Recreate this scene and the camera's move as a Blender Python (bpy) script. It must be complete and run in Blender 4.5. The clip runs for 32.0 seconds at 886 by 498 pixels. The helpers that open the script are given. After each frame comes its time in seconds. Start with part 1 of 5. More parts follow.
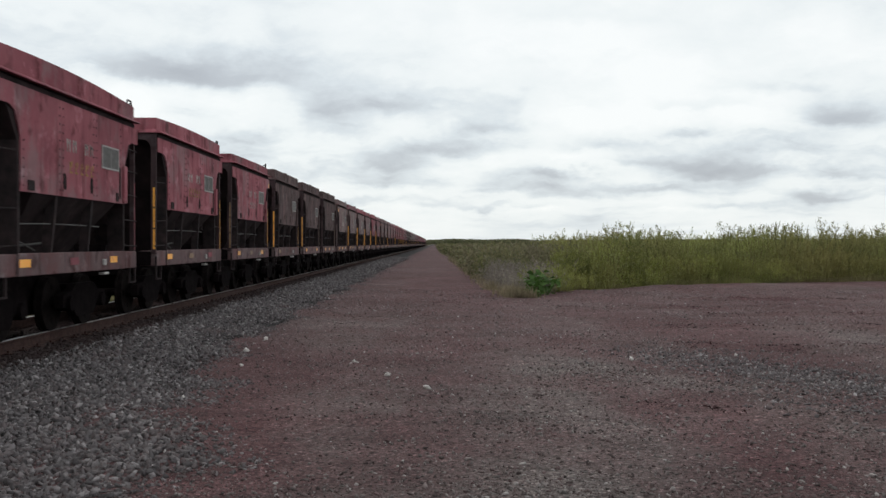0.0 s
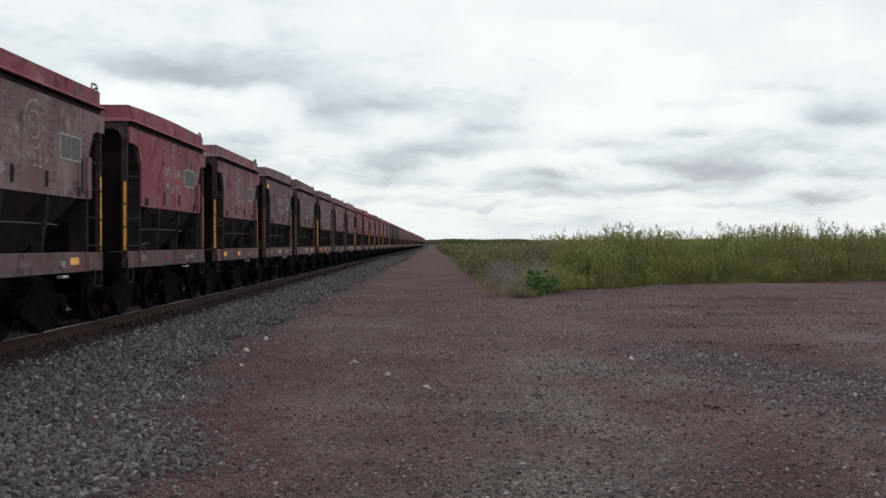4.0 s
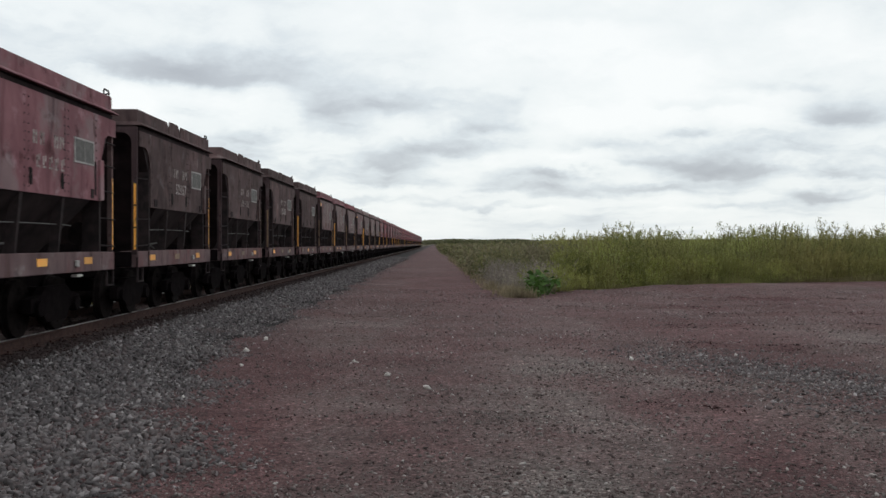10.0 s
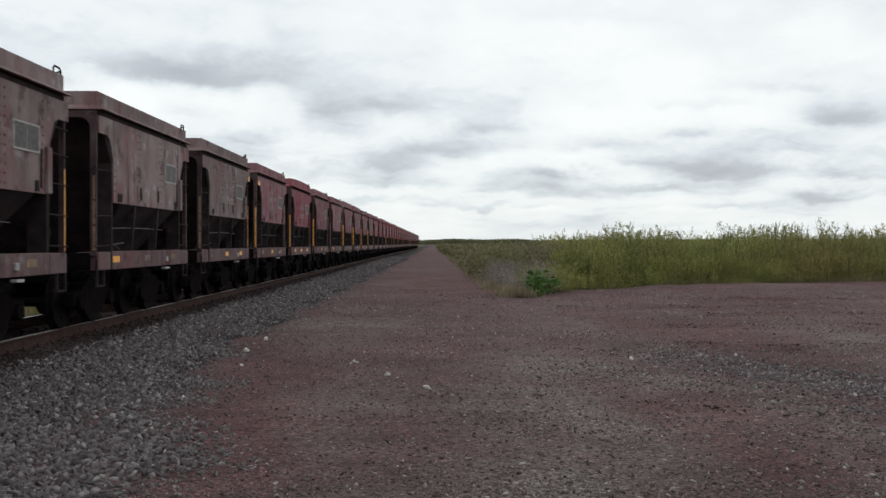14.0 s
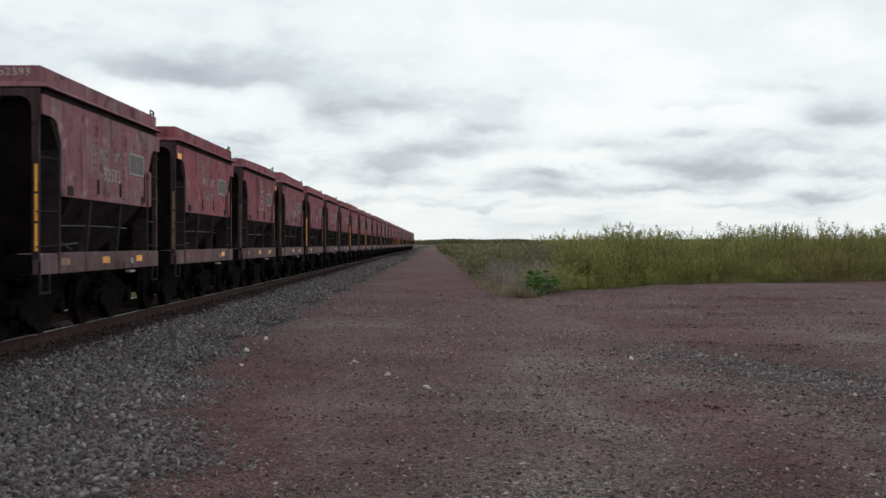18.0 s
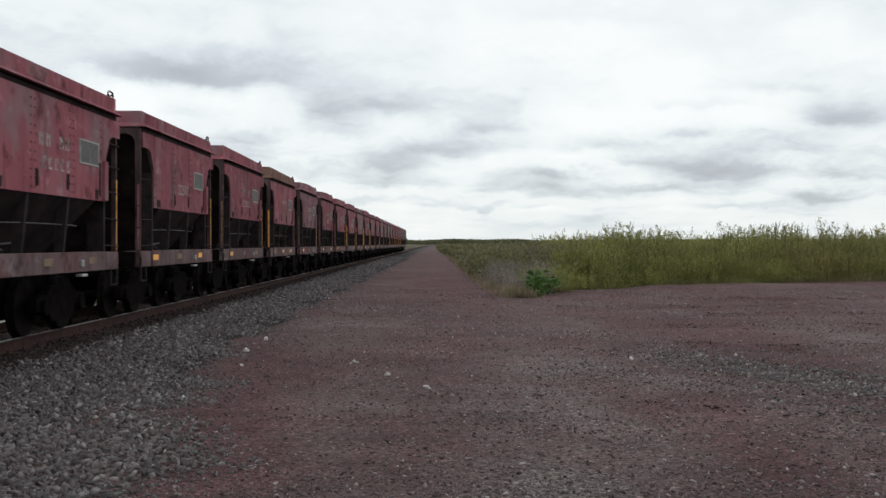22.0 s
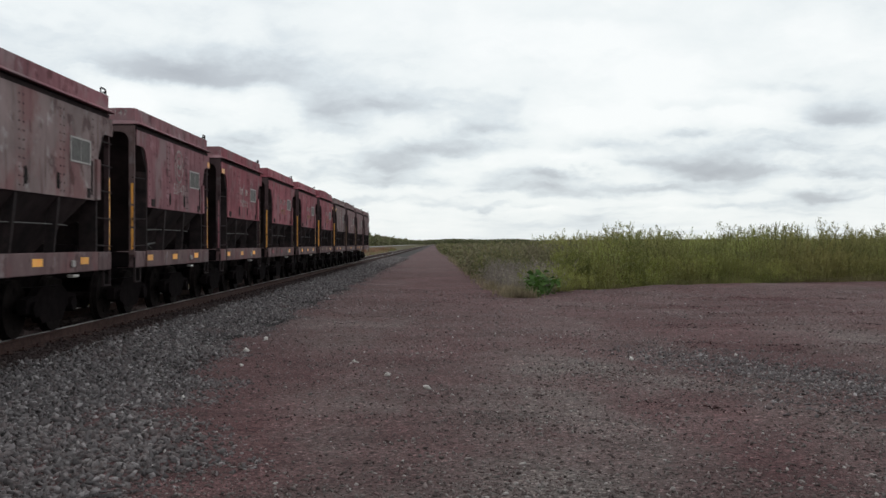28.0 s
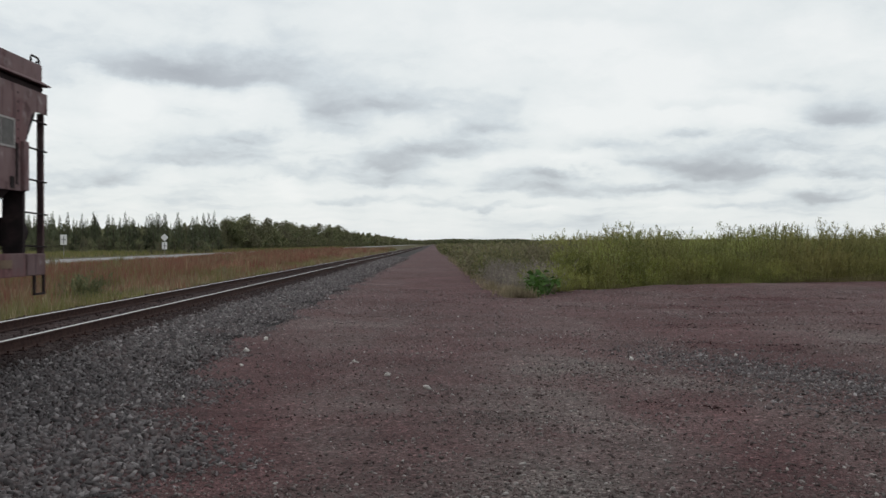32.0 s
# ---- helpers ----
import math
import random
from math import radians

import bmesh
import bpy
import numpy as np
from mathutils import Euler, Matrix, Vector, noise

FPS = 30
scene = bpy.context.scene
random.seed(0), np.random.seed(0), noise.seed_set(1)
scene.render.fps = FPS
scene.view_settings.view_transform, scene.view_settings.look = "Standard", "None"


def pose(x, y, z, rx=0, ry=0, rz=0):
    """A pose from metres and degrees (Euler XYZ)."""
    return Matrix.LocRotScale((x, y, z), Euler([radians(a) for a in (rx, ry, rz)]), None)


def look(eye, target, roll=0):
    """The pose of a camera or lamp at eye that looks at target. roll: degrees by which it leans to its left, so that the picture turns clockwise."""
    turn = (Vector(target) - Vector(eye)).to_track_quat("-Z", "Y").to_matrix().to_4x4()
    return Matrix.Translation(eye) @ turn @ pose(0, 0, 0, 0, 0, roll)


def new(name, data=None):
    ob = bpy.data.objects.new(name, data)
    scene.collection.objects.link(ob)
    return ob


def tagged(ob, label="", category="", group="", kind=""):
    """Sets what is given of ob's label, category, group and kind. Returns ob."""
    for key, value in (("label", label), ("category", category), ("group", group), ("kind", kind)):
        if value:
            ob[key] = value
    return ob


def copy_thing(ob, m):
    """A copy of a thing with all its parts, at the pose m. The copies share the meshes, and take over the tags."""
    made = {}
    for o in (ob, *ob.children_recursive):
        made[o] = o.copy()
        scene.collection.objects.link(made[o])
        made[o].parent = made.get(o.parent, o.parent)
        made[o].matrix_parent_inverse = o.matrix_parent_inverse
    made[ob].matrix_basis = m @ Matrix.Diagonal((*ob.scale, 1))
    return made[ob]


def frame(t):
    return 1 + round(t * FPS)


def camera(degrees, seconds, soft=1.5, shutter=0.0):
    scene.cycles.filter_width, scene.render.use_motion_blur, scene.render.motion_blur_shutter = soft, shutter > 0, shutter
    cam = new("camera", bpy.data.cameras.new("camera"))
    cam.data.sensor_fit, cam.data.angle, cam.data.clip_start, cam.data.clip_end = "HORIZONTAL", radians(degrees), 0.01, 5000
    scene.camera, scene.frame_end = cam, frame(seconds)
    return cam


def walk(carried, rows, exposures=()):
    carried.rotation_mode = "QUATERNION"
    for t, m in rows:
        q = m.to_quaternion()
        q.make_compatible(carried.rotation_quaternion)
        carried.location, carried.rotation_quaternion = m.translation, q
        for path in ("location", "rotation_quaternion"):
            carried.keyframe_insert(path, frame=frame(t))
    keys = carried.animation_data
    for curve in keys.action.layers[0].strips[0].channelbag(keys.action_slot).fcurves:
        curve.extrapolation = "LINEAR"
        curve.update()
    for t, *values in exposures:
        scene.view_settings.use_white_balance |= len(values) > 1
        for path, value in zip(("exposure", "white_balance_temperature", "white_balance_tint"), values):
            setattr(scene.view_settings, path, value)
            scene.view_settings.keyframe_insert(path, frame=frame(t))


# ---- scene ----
# x to the right of the track, y along it, away from the viewer; the gravel yard lies at z = 0.
EYE = (0.0, 0.0, 1.65)
cam = camera(46.2, 32.0, soft=1.5, shutter=0.12)
VIEW = look(EYE, (0.68, 100.0, 1.65 - 0.51))
walk(cam, [(0.0, VIEW), (32.0, VIEW)], exposures=[(0.0, 0.0), (28.0, 0.0), (30.0, -0.05), (31.0, -0.09), (32.0, -0.15)])

PITCH = 7.32           # coupled length of one ore car
RAIL_TOP = 0.306
TRACK_X = -6.73


def tail_y(t):
    """Where the rear end of the last car stands at t seconds."""
    u = t - 32.0
    return PITCH * (1.9403 - 2.3507 * u - 0.00062 * u * u)


# ---- light ----
def nodes_of(owner):
    owner.use_nodes = True
    tree = owner.node_tree
    tree.nodes.clear()
    return tree, tree.nodes, tree.links


def make_world():
    world = bpy.data.worlds.new("overcast_sky")
    scene.world = world
    tree, nodes, links = nodes_of(world)

    def math_node(op, a, b=None, clamp=False):
        n = nodes.new("ShaderNodeMath")
        n.operation, n.use_clamp = op, clamp
        for i, v in enumerate((a, b)):
            if v is None:
                continue
            if isinstance(v, (int, float)):
                n.inputs[i].default_value = v
            else:
                links.new(v, n.inputs[i])
        return n.outputs[0]

    coord = nodes.new("ShaderNodeTexCoord")
    split = nodes.new("ShaderNodeSeparateXYZ")
    links.new(coord.outputs["Generated"], split.inputs[0])
    def plane(dz):
        """Where the line of sight meets the cloud layer, a little higher up by dz."""
        u = math_node("ADD", math_node("MAXIMUM", math_node("ADD", split.outputs["Z"], dz), 0.0), 0.12)
        p = nodes.new("ShaderNodeCombineXYZ")
        links.new(math_node("DIVIDE", split.outputs["X"], u), p.inputs[0])
        links.new(math_node("DIVIDE", split.outputs["Y"], u), p.inputs[1])
        return p.outputs[0]

    def noise_of(where, scale, detail, rough, shift, distortion=0.0):
        m = nodes.new("ShaderNodeMapping")
        m.inputs["Location"].default_value = shift
        links.new(where, m.inputs[0])
        n = nodes.new("ShaderNodeTexNoise")
        n.inputs["Scale"].default_value = scale
        n.inputs["Detail"].default_value = detail
        n.inputs["Roughness"].default_value = rough
        n.inputs["Distortion"].default_value = distortion
        links.new(m.outputs[0], n.inputs["Vector"])
        return n.outputs["Fac"]

    slope_x = math_node("DIVIDE", split.outputs["X"], math_node("MAXIMUM", split.outputs["Y"], 0.05))
    slope_z = math_node("DIVIDE", split.outputs["Z"], math_node("MAXIMUM", split.outputs["Y"], 0.05))

    # puffs seen from the side, in azimuth and height
    def side_on(dz):
        p = nodes.new("ShaderNodeCombineXYZ")
        links.new(split.outputs["X"], p.inputs[0])
        links.new(math_node("MULTIPLY", math_node("ADD", split.outputs["Z"], dz), 1.9), p.inputs[1])
        links.new(split.outputs["Y"], p.inputs[2])
        return p.outputs[0]

    puff = noise_of(side_on(0.0), 15.0, 6, 0.55, (0.0, 0.0, 0.0))
    puff_above = noise_of(side_on(0.006), 15.0, 6, 0.55, (0.0, 0.0, 0.0))
    wisps = noise_of(side_on(0.0), 34.0, 5, 0.6, (0.0, 0.0, 0.0))
    swell = math_node("MULTIPLY", math_node("MULTIPLY", math_node("SUBTRACT", puff, 0.5), math_node("ADD", split.outputs["Z"], 0.02)), 0.45)
    broad = noise_of(plane(0.0), 0.7, 3, 0.5, (3.1, 1.7, 0.0))
    heap = noise_of(plane(swell), 1.75, 4, 0.52, (7.2, 4.4, 2.0))
    heap_above = noise_of(plane(math_node("ADD", swell, 0.008)), 1.75, 4, 0.52, (7.2, 4.4, 2.0))

    def weighed(v, less, k):
        return math_node("MULTIPLY", math_node("SUBTRACT", v, less), k)

    # thick parts are grey; the sides that face up are bright, the flat undersides dark
    dark = math_node("ADD", weighed(broad, 0.5, 0.30), weighed(heap, 0.5, 0.70))
    dark = math_node("ADD", dark, weighed(puff, 0.5, 0.30))
    dark = math_node("ADD", dark, weighed(heap_above, heap, 0.40))
    dark = math_node("ADD", dark, weighed(puff_above, puff, 0.35))
    # the deck overhead is smoother and whiter than the rows of cloud far off
    far_off = math_node("SUBTRACT", 1.0, math_node("MULTIPLY", split.outputs["Z"], 2.8, True), True)
    far_off = math_node("ADD", math_node("MULTIPLY", far_off, 0.65), 0.35)
    low = math_node("MULTIPLY", split.outputs["Z"], 24.0, True)
    dark = math_node("MULTIPLY", dark, math_node("ADD", math_node("MULTIPLY", low, 0.6), 0.4))
    dark = math_node("ADD", dark, math_node("MULTIPLY", math_node("SUBTRACT", 1.0, low), 0.045))
    dark = math_node("ADD", math_node("MULTIPLY", dark, far_off), math_node("ADD", math_node("MULTIPLY", far_off, 0.055), 0.445))

    # the larger grey cloud banks: tangent of azimuth, tangent of height, half width, half height, weight
    warp = math_node("ADD", math_node("MULTIPLY", math_node("SUBTRACT", puff, 0.5), 0.07), math_node("MULTIPLY", math_node("SUBTRACT", wisps, 0.5), 0.03))
    ahead = math_node("GREATER_THAN", split.outputs["Y"], 0.06)
    banks = None
    for cx, cz, wx, wz, weight in ((-0.243, 0.160, 0.100, 0.013, 0.36), (-0.066, 0.131, 0.057, 0.009, 0.18), (-0.251, 0.122, 0.027, 0.008, 0.14),
                                   (-0.224, 0.083, 0.060, 0.014, 0.24), (-0.044, 0.077, 0.049, 0.011, 0.24), (0.026, 0.092, 0.044, 0.007, 0.18),
                                   (0.157, 0.094, 0.054, 0.007, 0.22), (0.113, 0.067, 0.044, 0.005, 0.22), (0.249, 0.132, 0.060, 0.004, 0.14),
                                   (0.244, 0.107, 0.033, 0.005, 0.16), (0.402, 0.122, 0.049, 0.009, 0.26), (0.288, 0.073, 0.065, 0.010, 0.24),
                                   (0.086, 0.053, 0.044, 0.007, 0.20), (-0.028, 0.057, 0.049, 0.005, 0.20), (0.364, 0.045, 0.038, 0.005, 0.20),
                                   (-0.099, 0.109, 0.033, 0.009, 0.16), (0.200, 0.052, 0.050, 0.004, 0.15), (0.330, 0.090, 0.045, 0.005, 0.15), (0.190, 0.080, 0.040, 0.004, 0.13),
                                   (0.060, 0.036, 0.060, 0.003, 0.13), (0.270, 0.034, 0.070, 0.003, 0.14), (-0.150, 0.066, 0.040, 0.005, 0.15), (-0.090, 0.040, 0.060, 0.003, 0.12),
                                   (0.060, 0.112, 0.040, 0.005, 0.13), (0.390, 0.066, 0.050, 0.004, 0.14), (-0.170, 0.101, 0.030, 0.005, 0.13), (0.330, 0.150, 0.060, 0.006, 0.12), (0.124, 0.221, 0.092, 0.012, 0.10), (-0.311, 0.060, 0.038, 0.005, 0.16)):
        dx = math_node("DIVIDE", math_node("SUBTRACT", math_node("ADD", slope_x, warp), cx), wx)
        rise = math_node("SUBTRACT", math_node("ADD", slope_z, math_node("MULTIPLY", warp, 0.42)), cz)
        # a soft swelling top over a flatter underside
        dz = math_node("ADD", math_node("DIVIDE", math_node("MAXIMUM", rise, 0.0), wz * 1.9), math_node("DIVIDE", math_node("MINIMUM", rise, 0.0), wz * 0.85))
        r2 = math_node("ADD", math_node("MULTIPLY", dx, dx), math_node("MULTIPLY", dz, dz))
        one = math_node("MULTIPLY", math_node("POWER", 2.718, math_node("MULTIPLY", r2, -1.0)), weight)
        banks = one if banks is None else math_node("ADD", banks, one)
    banks = math_node("MULTIPLY", math_node("MULTIPLY", banks, ahead), 0.82)
    dark = math_node("ADD", dark, banks)

    ramp = nodes.new("ShaderNodeValToRGB")
    ramp.color_ramp.elements[0].position, ramp.color_ramp.elements[0].color = 0.40, (1.0, 1.025, 1.02, 1)
    ramp.color_ramp.elements[1].position, ramp.color_ramp.elements[1].color = 0.88, (0.42, 0.445, 0.485, 1)
    for place_at, tone in ((0.52, (0.90, 0.945, 0.95, 1)), (0.60, (0.74, 0.80, 0.835, 1)), (0.70, (0.56, 0.60, 0.64, 1))):
        ramp.color_ramp.elements.new(place_at).color = tone
    links.new(dark, ramp.inputs[0])

    sky = nodes.new("ShaderNodeTexSky")
    sky.sky_type, sky.sun_disc = "NISHITA", False
    sky.sun_elevation, sky.sun_rotation = radians(48), radians(-60)
    sky_light = nodes.new("ShaderNodeMix")
    sky_light.data_type, sky_light.blend_type = "RGBA", "MULTIPLY"
    sky_light.inputs["Factor"].default_value = 1.0
    links.new(sky.outputs[0], sky_light.inputs["A"])
    sky_light.inputs["B"].default_value = (0.10, 0.10, 0.10, 1)
    cover = nodes.new("ShaderNodeMix")
    cover.data_type = "RGBA"
    cover.inputs["Factor"].default_value = 0.92
    links.new(sky_light.outputs["Result"], cover.inputs["A"])
    links.new(ramp.outputs[0], cover.inputs["B"])
    back = nodes.new("ShaderNodeBackground")
    back.inputs["Strength"].default_value = 1.0
    links.new(cover.outputs["Result"], back.inputs["Color"])
    out = nodes.new("ShaderNodeOutputWorld")
    links.new(back.outputs[0], out.inputs[0])


make_world()
sun_data = bpy.data.lights.new("sun", "SUN")
sun_data.energy, sun_data.angle, sun_data.color = 0.75, radians(25), (1.0, 0.96, 0.9)
sun = new("sun", sun_data)
sun.matrix_basis = look((-40, 30, 60), (0, 0, 0))


# ---- materials ----
def surface(name, dark, light, scale=8.0, rough=0.8, metal=0.0, bump=0.3, bump_scale=40.0, stain=None,
            stain_scale=1.2, stain_from=0.55, stretch=(1, 1, 1), vary=0.0, coords="Object", bump_depth=0.01,
            stain_stretch=(1, 1, 1), island=None, sheen=0.10):
    """A two-scale procedural surface: grain between two colours, larger stains, relief."""
    m = bpy.data.materials.new(name)
    tree, nodes, links = nodes_of(m)
    coord = nodes.new("ShaderNodeTexCoord")
    info = nodes.new("ShaderNodeObjectInfo")
    shift = nodes.new("ShaderNodeVectorMath")
    shift.operation = "MULTIPLY_ADD"
    links.new(info.outputs["Random"], shift.inputs[0])
    shift.inputs[1].default_value = (37.0, 53.0, 71.0) if vary else (0, 0, 0)
    links.new(coord.outputs[coords], shift.inputs[2])

    def noise_of(s, st, detail=5, r=0.6):
        mp = nodes.new("ShaderNodeMapping")
        mp.inputs["Scale"].default_value = st
        links.new(shift.outputs[0], mp.inputs[0])
        n = nodes.new("ShaderNodeTexNoise")
        n.inputs["Scale"].default_value, n.inputs["Detail"].default_value = s, detail
        n.inputs["Roughness"].default_value = r
        links.new(mp.outputs[0], n.inputs["Vector"])
        return n.outputs["Fac"]

    def blend(fac, a, b, kind="MIX"):
        n = nodes.new("ShaderNodeMix")
        n.data_type, n.blend_type = "RGBA", kind
        for key, v in (("Factor", fac), ("A", a), ("B", b)):
            if isinstance(v, (tuple, float, int)):
                n.inputs[key].default_value = v if key == "Factor" else (*v, 1.0)
            else:
                links.new(v, n.inputs[key])
        return n.outputs["Result"]

    def spread(v, a, b, lo=0.0, hi=1.0):
        n = nodes.new("ShaderNodeMapRange")
        n.inputs["From Min"].default_value, n.inputs["From Max"].default_value = a, b
        n.inputs["To Min"].default_value, n.inputs["To Max"].default_value = lo, hi
        links.new(v, n.inputs["Value"])
        return n.outputs["Result"]

    col = blend(spread(noise_of(scale, stretch), 0.35, 0.65), dark, light)
    if island:
        geo = nodes.new("ShaderNodeNewGeometry")
        ramp = nodes.new("ShaderNodeValToRGB")
        els = ramp.color_ramp.elements
        els[0].color, els[1].color = (*island[0], 1), (*island[-1], 1)
        for i, c in enumerate(island[1:-1], 1):
            els.new(i / (len(island) - 1)).color = (*c, 1)
        links.new(geo.outputs["Random Per Island"], ramp.inputs[0])
        col = blend(0.7, col, ramp.outputs[0])
    if stain:
        col = blend(spread(noise_of(stain_scale, stain_stretch, 6, 0.65), stain_from, stain_from + 0.12, 0, 0.85), col, stain)
    if vary:
        tone = spread(info.outputs["Random"], 0, 1, 1 - vary, 1 + vary)
        value = nodes.new("ShaderNodeHueSaturation")
        links.new(tone, value.inputs["Value"])
        links.new(col, value.inputs["Color"])
        col = value.outputs[0]
    bsdf = nodes.new("ShaderNodeBsdfPrincipled")
    links.new(col, bsdf.inputs["Base Color"])
    bsdf.inputs["Metallic"].default_value = metal
    links.new(spread(noise_of(scale * 2.3, (1, 1, 1)), 0.3, 0.7, max(rough - 0.1, 0.05), min(rough + 0.1, 1)), bsdf.inputs["Roughness"])
    if rough > 0.7:
        bsdf.inputs["Specular IOR Level"].default_value = sheen
    if bump:
        b = nodes.new("ShaderNodeBump")
        b.inputs["Strength"].default_value, b.inputs["Distance"].default_value = bump, bump_depth
        links.new(noise_of(bump_scale, (1, 1, 1), 4), b.inputs["Height"])
        links.new(b.outputs[0], bsdf.inputs["Normal"])
    out = nodes.new("ShaderNodeOutputMaterial")
    links.new(bsdf.outputs[0], out.inputs[0])
    return m


DUST = (0.16, 0.115, 0.115)
STREAK = (1.0, 1.6, 0.35)


def paint(name, dark, light, stain):
    """Old paint: faded grain, cloudy worn patches, thin rain streaks and dust."""
    m = surface(name, dark, light, 1.6, 0.84, 0, 0.25, 14, stain, 1.1, 0.50, (1, 1, 0.7), 0.12, "Object", 0.01, (1.0, 1.0, 0.8))
    tree = m.node_tree
    nodes, links = tree.nodes, tree.links
    bsdf = next(n for n in nodes if n.type == "BSDF_PRINCIPLED")
    col = bsdf.inputs["Base Color"].links[0].from_socket
    shift = next(n for n in nodes if n.type == "VECT_MATH")
    for scale, stretch, lo, hi, tone in ((5.0, (1.0, 1.0, 0.12), 0.54, 0.72, (0.48, 0.43, 0.43)), (2.6, (1.0, 1.0, 1.0), 0.57, 0.66, (0.55, 0.49, 0.49)), (0.9, (1.0, 0.7, 1.0), 0.50, 0.66, (0.80, 0.82, 0.82)), (3.3, (1.0, 0.8, 1.0), 0.58, 0.68, (1.40, 1.65, 1.65))):
        mp = nodes.new("ShaderNodeMapping")
        mp.inputs["Scale"].default_value = stretch
        mp.inputs["Location"].default_value = (scale, 2 * scale, 3.0)
        links.new(shift.outputs[0], mp.inputs[0])
        n = nodes.new("ShaderNodeTexNoise")
        n.inputs["Scale"].default_value, n.inputs["Detail"].default_value, n.inputs["Roughness"].default_value = scale, 5, 0.6
        links.new(mp.outputs[0], n.inputs["Vector"])
        r = nodes.new("ShaderNodeMapRange")
        r.inputs["From Min"].default_value, r.inputs["From Max"].default_value = lo, hi
        links.new(n.outputs["Fac"], r.inputs["Value"])
        mix = nodes.new("ShaderNodeMix")
        mix.data_type, mix.blend_type = "RGBA", "MULTIPLY"
        links.new(r.outputs[0], mix.inputs["Factor"])
        links.new(col, mix.inputs["A"])
        mix.inputs["B"].default_value = (*tone, 1)
        col = mix.outputs["Result"]
    links.new(col, bsdf.inputs["Base Color"])
    return m


PAINT = {
    "R": paint("maroon_paint", (0.240, 0.076, 0.094), (0.315, 0.111, 0.132), (0.246, 0.144, 0.156)),
    "M": paint("faded_maroon_paint", (0.212, 0.097, 0.112), (0.290, 0.142, 0.161), (0.253, 0.183, 0.191)),
    "B": paint("brown_paint", (0.167, 0.110, 0.114), (0.244, 0.174, 0.177), (0.189, 0.103, 0.108)),
    "D": paint("sooty_paint", (0.070, 0.047, 0.048), (0.110, 0.077, 0.077), (0.149, 0.097, 0.097)),
    "G": paint("dusty_grey_brown_paint", (0.185, 0.140, 0.140), (0.265, 0.206, 0.206), (0.200, 0.105, 0.108)),
    "T": paint("tan_stained_paint", (0.165, 0.098, 0.078), (0.215, 0.132, 0.105), (0.170, 0.058, 0.062)),
    "P": paint("dark_post_paint", (0.046, 0.030, 0.033), (0.076, 0.050, 0.053), (0.085, 0.058, 0.060)),
    "S": paint("dusty_sill_paint", (0.124, 0.081, 0.084), (0.174, 0.123, 0.127), (0.153, 0.076, 0.079)),
}
# Grimy steel, darkened further to stand in for shade behind and below the sheets.
FRAME_STEEL = surface("grimy_shaded_frame_steel", (0.017, 0.014, 0.015), (0.036, 0.026, 0.027), 5, 0.85, 0, 0.3, 30, (0.060, 0.041, 0.040), 2.0, 0.60, vary=0.12)
# Darker than real grease: shade under the car is put into this colour.
GEAR_STEEL = surface("greasy_shaded_steel", (0.0045, 0.0035, 0.004), (0.010, 0.0075, 0.008), 6, 0.9, 0, 0.3, 30, (0.020, 0.014, 0.014), 3.0, 0.64, sheen=0.02)
# Painted hopper sheets in shade, their darkness put straight into the colour.
HOPPER_STEEL = surface("shaded_hopper_steel", (0.016, 0.012, 0.013), (0.034, 0.024, 0.025), 2, 0.9, 0, 0.2, 20, (0.050, 0.034, 0.035), 1.0, 0.60, vary=0.1)
# Wheel steel likewise carries the underbody shade in its near-black tone.
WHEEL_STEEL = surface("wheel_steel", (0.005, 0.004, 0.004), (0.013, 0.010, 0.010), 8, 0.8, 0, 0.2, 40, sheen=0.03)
YELLOW = surface("yellow_reflective_tape", (0.85, 0.36, 0.05), (0.97, 0.47, 0.085), 6, 0.45, 0, 0.05, 40, (0.20, 0.10, 0.04), 3.0, 0.60, vary=0.25)
FADED_YELLOW = surface("faded_yellow_lettering", (0.22, 0.13, 0.05), (0.36, 0.22, 0.09), 14, 0.85, 0, 0.0, 30, (0.15, 0.05, 0.05), 9.0, 0.50, vary=0.2)
DULL_TAPE = surface("dirty_tape", (0.14, 0.085, 0.045), (0.24, 0.15, 0.08), 6, 0.6, 0, 0.05, 40, (0.07, 0.05, 0.04), 3.0, 0.52, vary=0.3)
PANEL = surface("grey_data_panel", (0.06, 0.058, 0.056), (0.115, 0.112, 0.108), 12, 0.7, 0, 0.1, 40, (0.08, 0.07, 0.07), 5.0, 0.52, vary=0.2)
RING_WHITE = surface("faded_ring_paint", (0.270, 0.235, 0.225), (0.440, 0.395, 0.380), 7, 0.85, 0, 0.0, 30, (0.180, 0.130, 0.130), 5.0, 0.54, vary=0.2)
HANDRAIL = surface("rubbed_grey_rod", (0.035, 0.032, 0.032), (0.075, 0.070, 0.070), 9, 0.7, 0, 0.1, 40, (0.03, 0.02, 0.02), 4.0, 0.55)
PANEL_RIM = surface("pale_panel_rim", (0.24, 0.23, 0.225), (0.38, 0.365, 0.355), 10, 0.7, 0, 0.1, 40)
LETTER = surface("worn_white_lettering", (0.30, 0.265, 0.255), (0.48, 0.44, 0.43), 14, 0.8, 0, 0.0, 30, (0.13, 0.07, 0.07), 9.0, 0.57, vary=0.2)
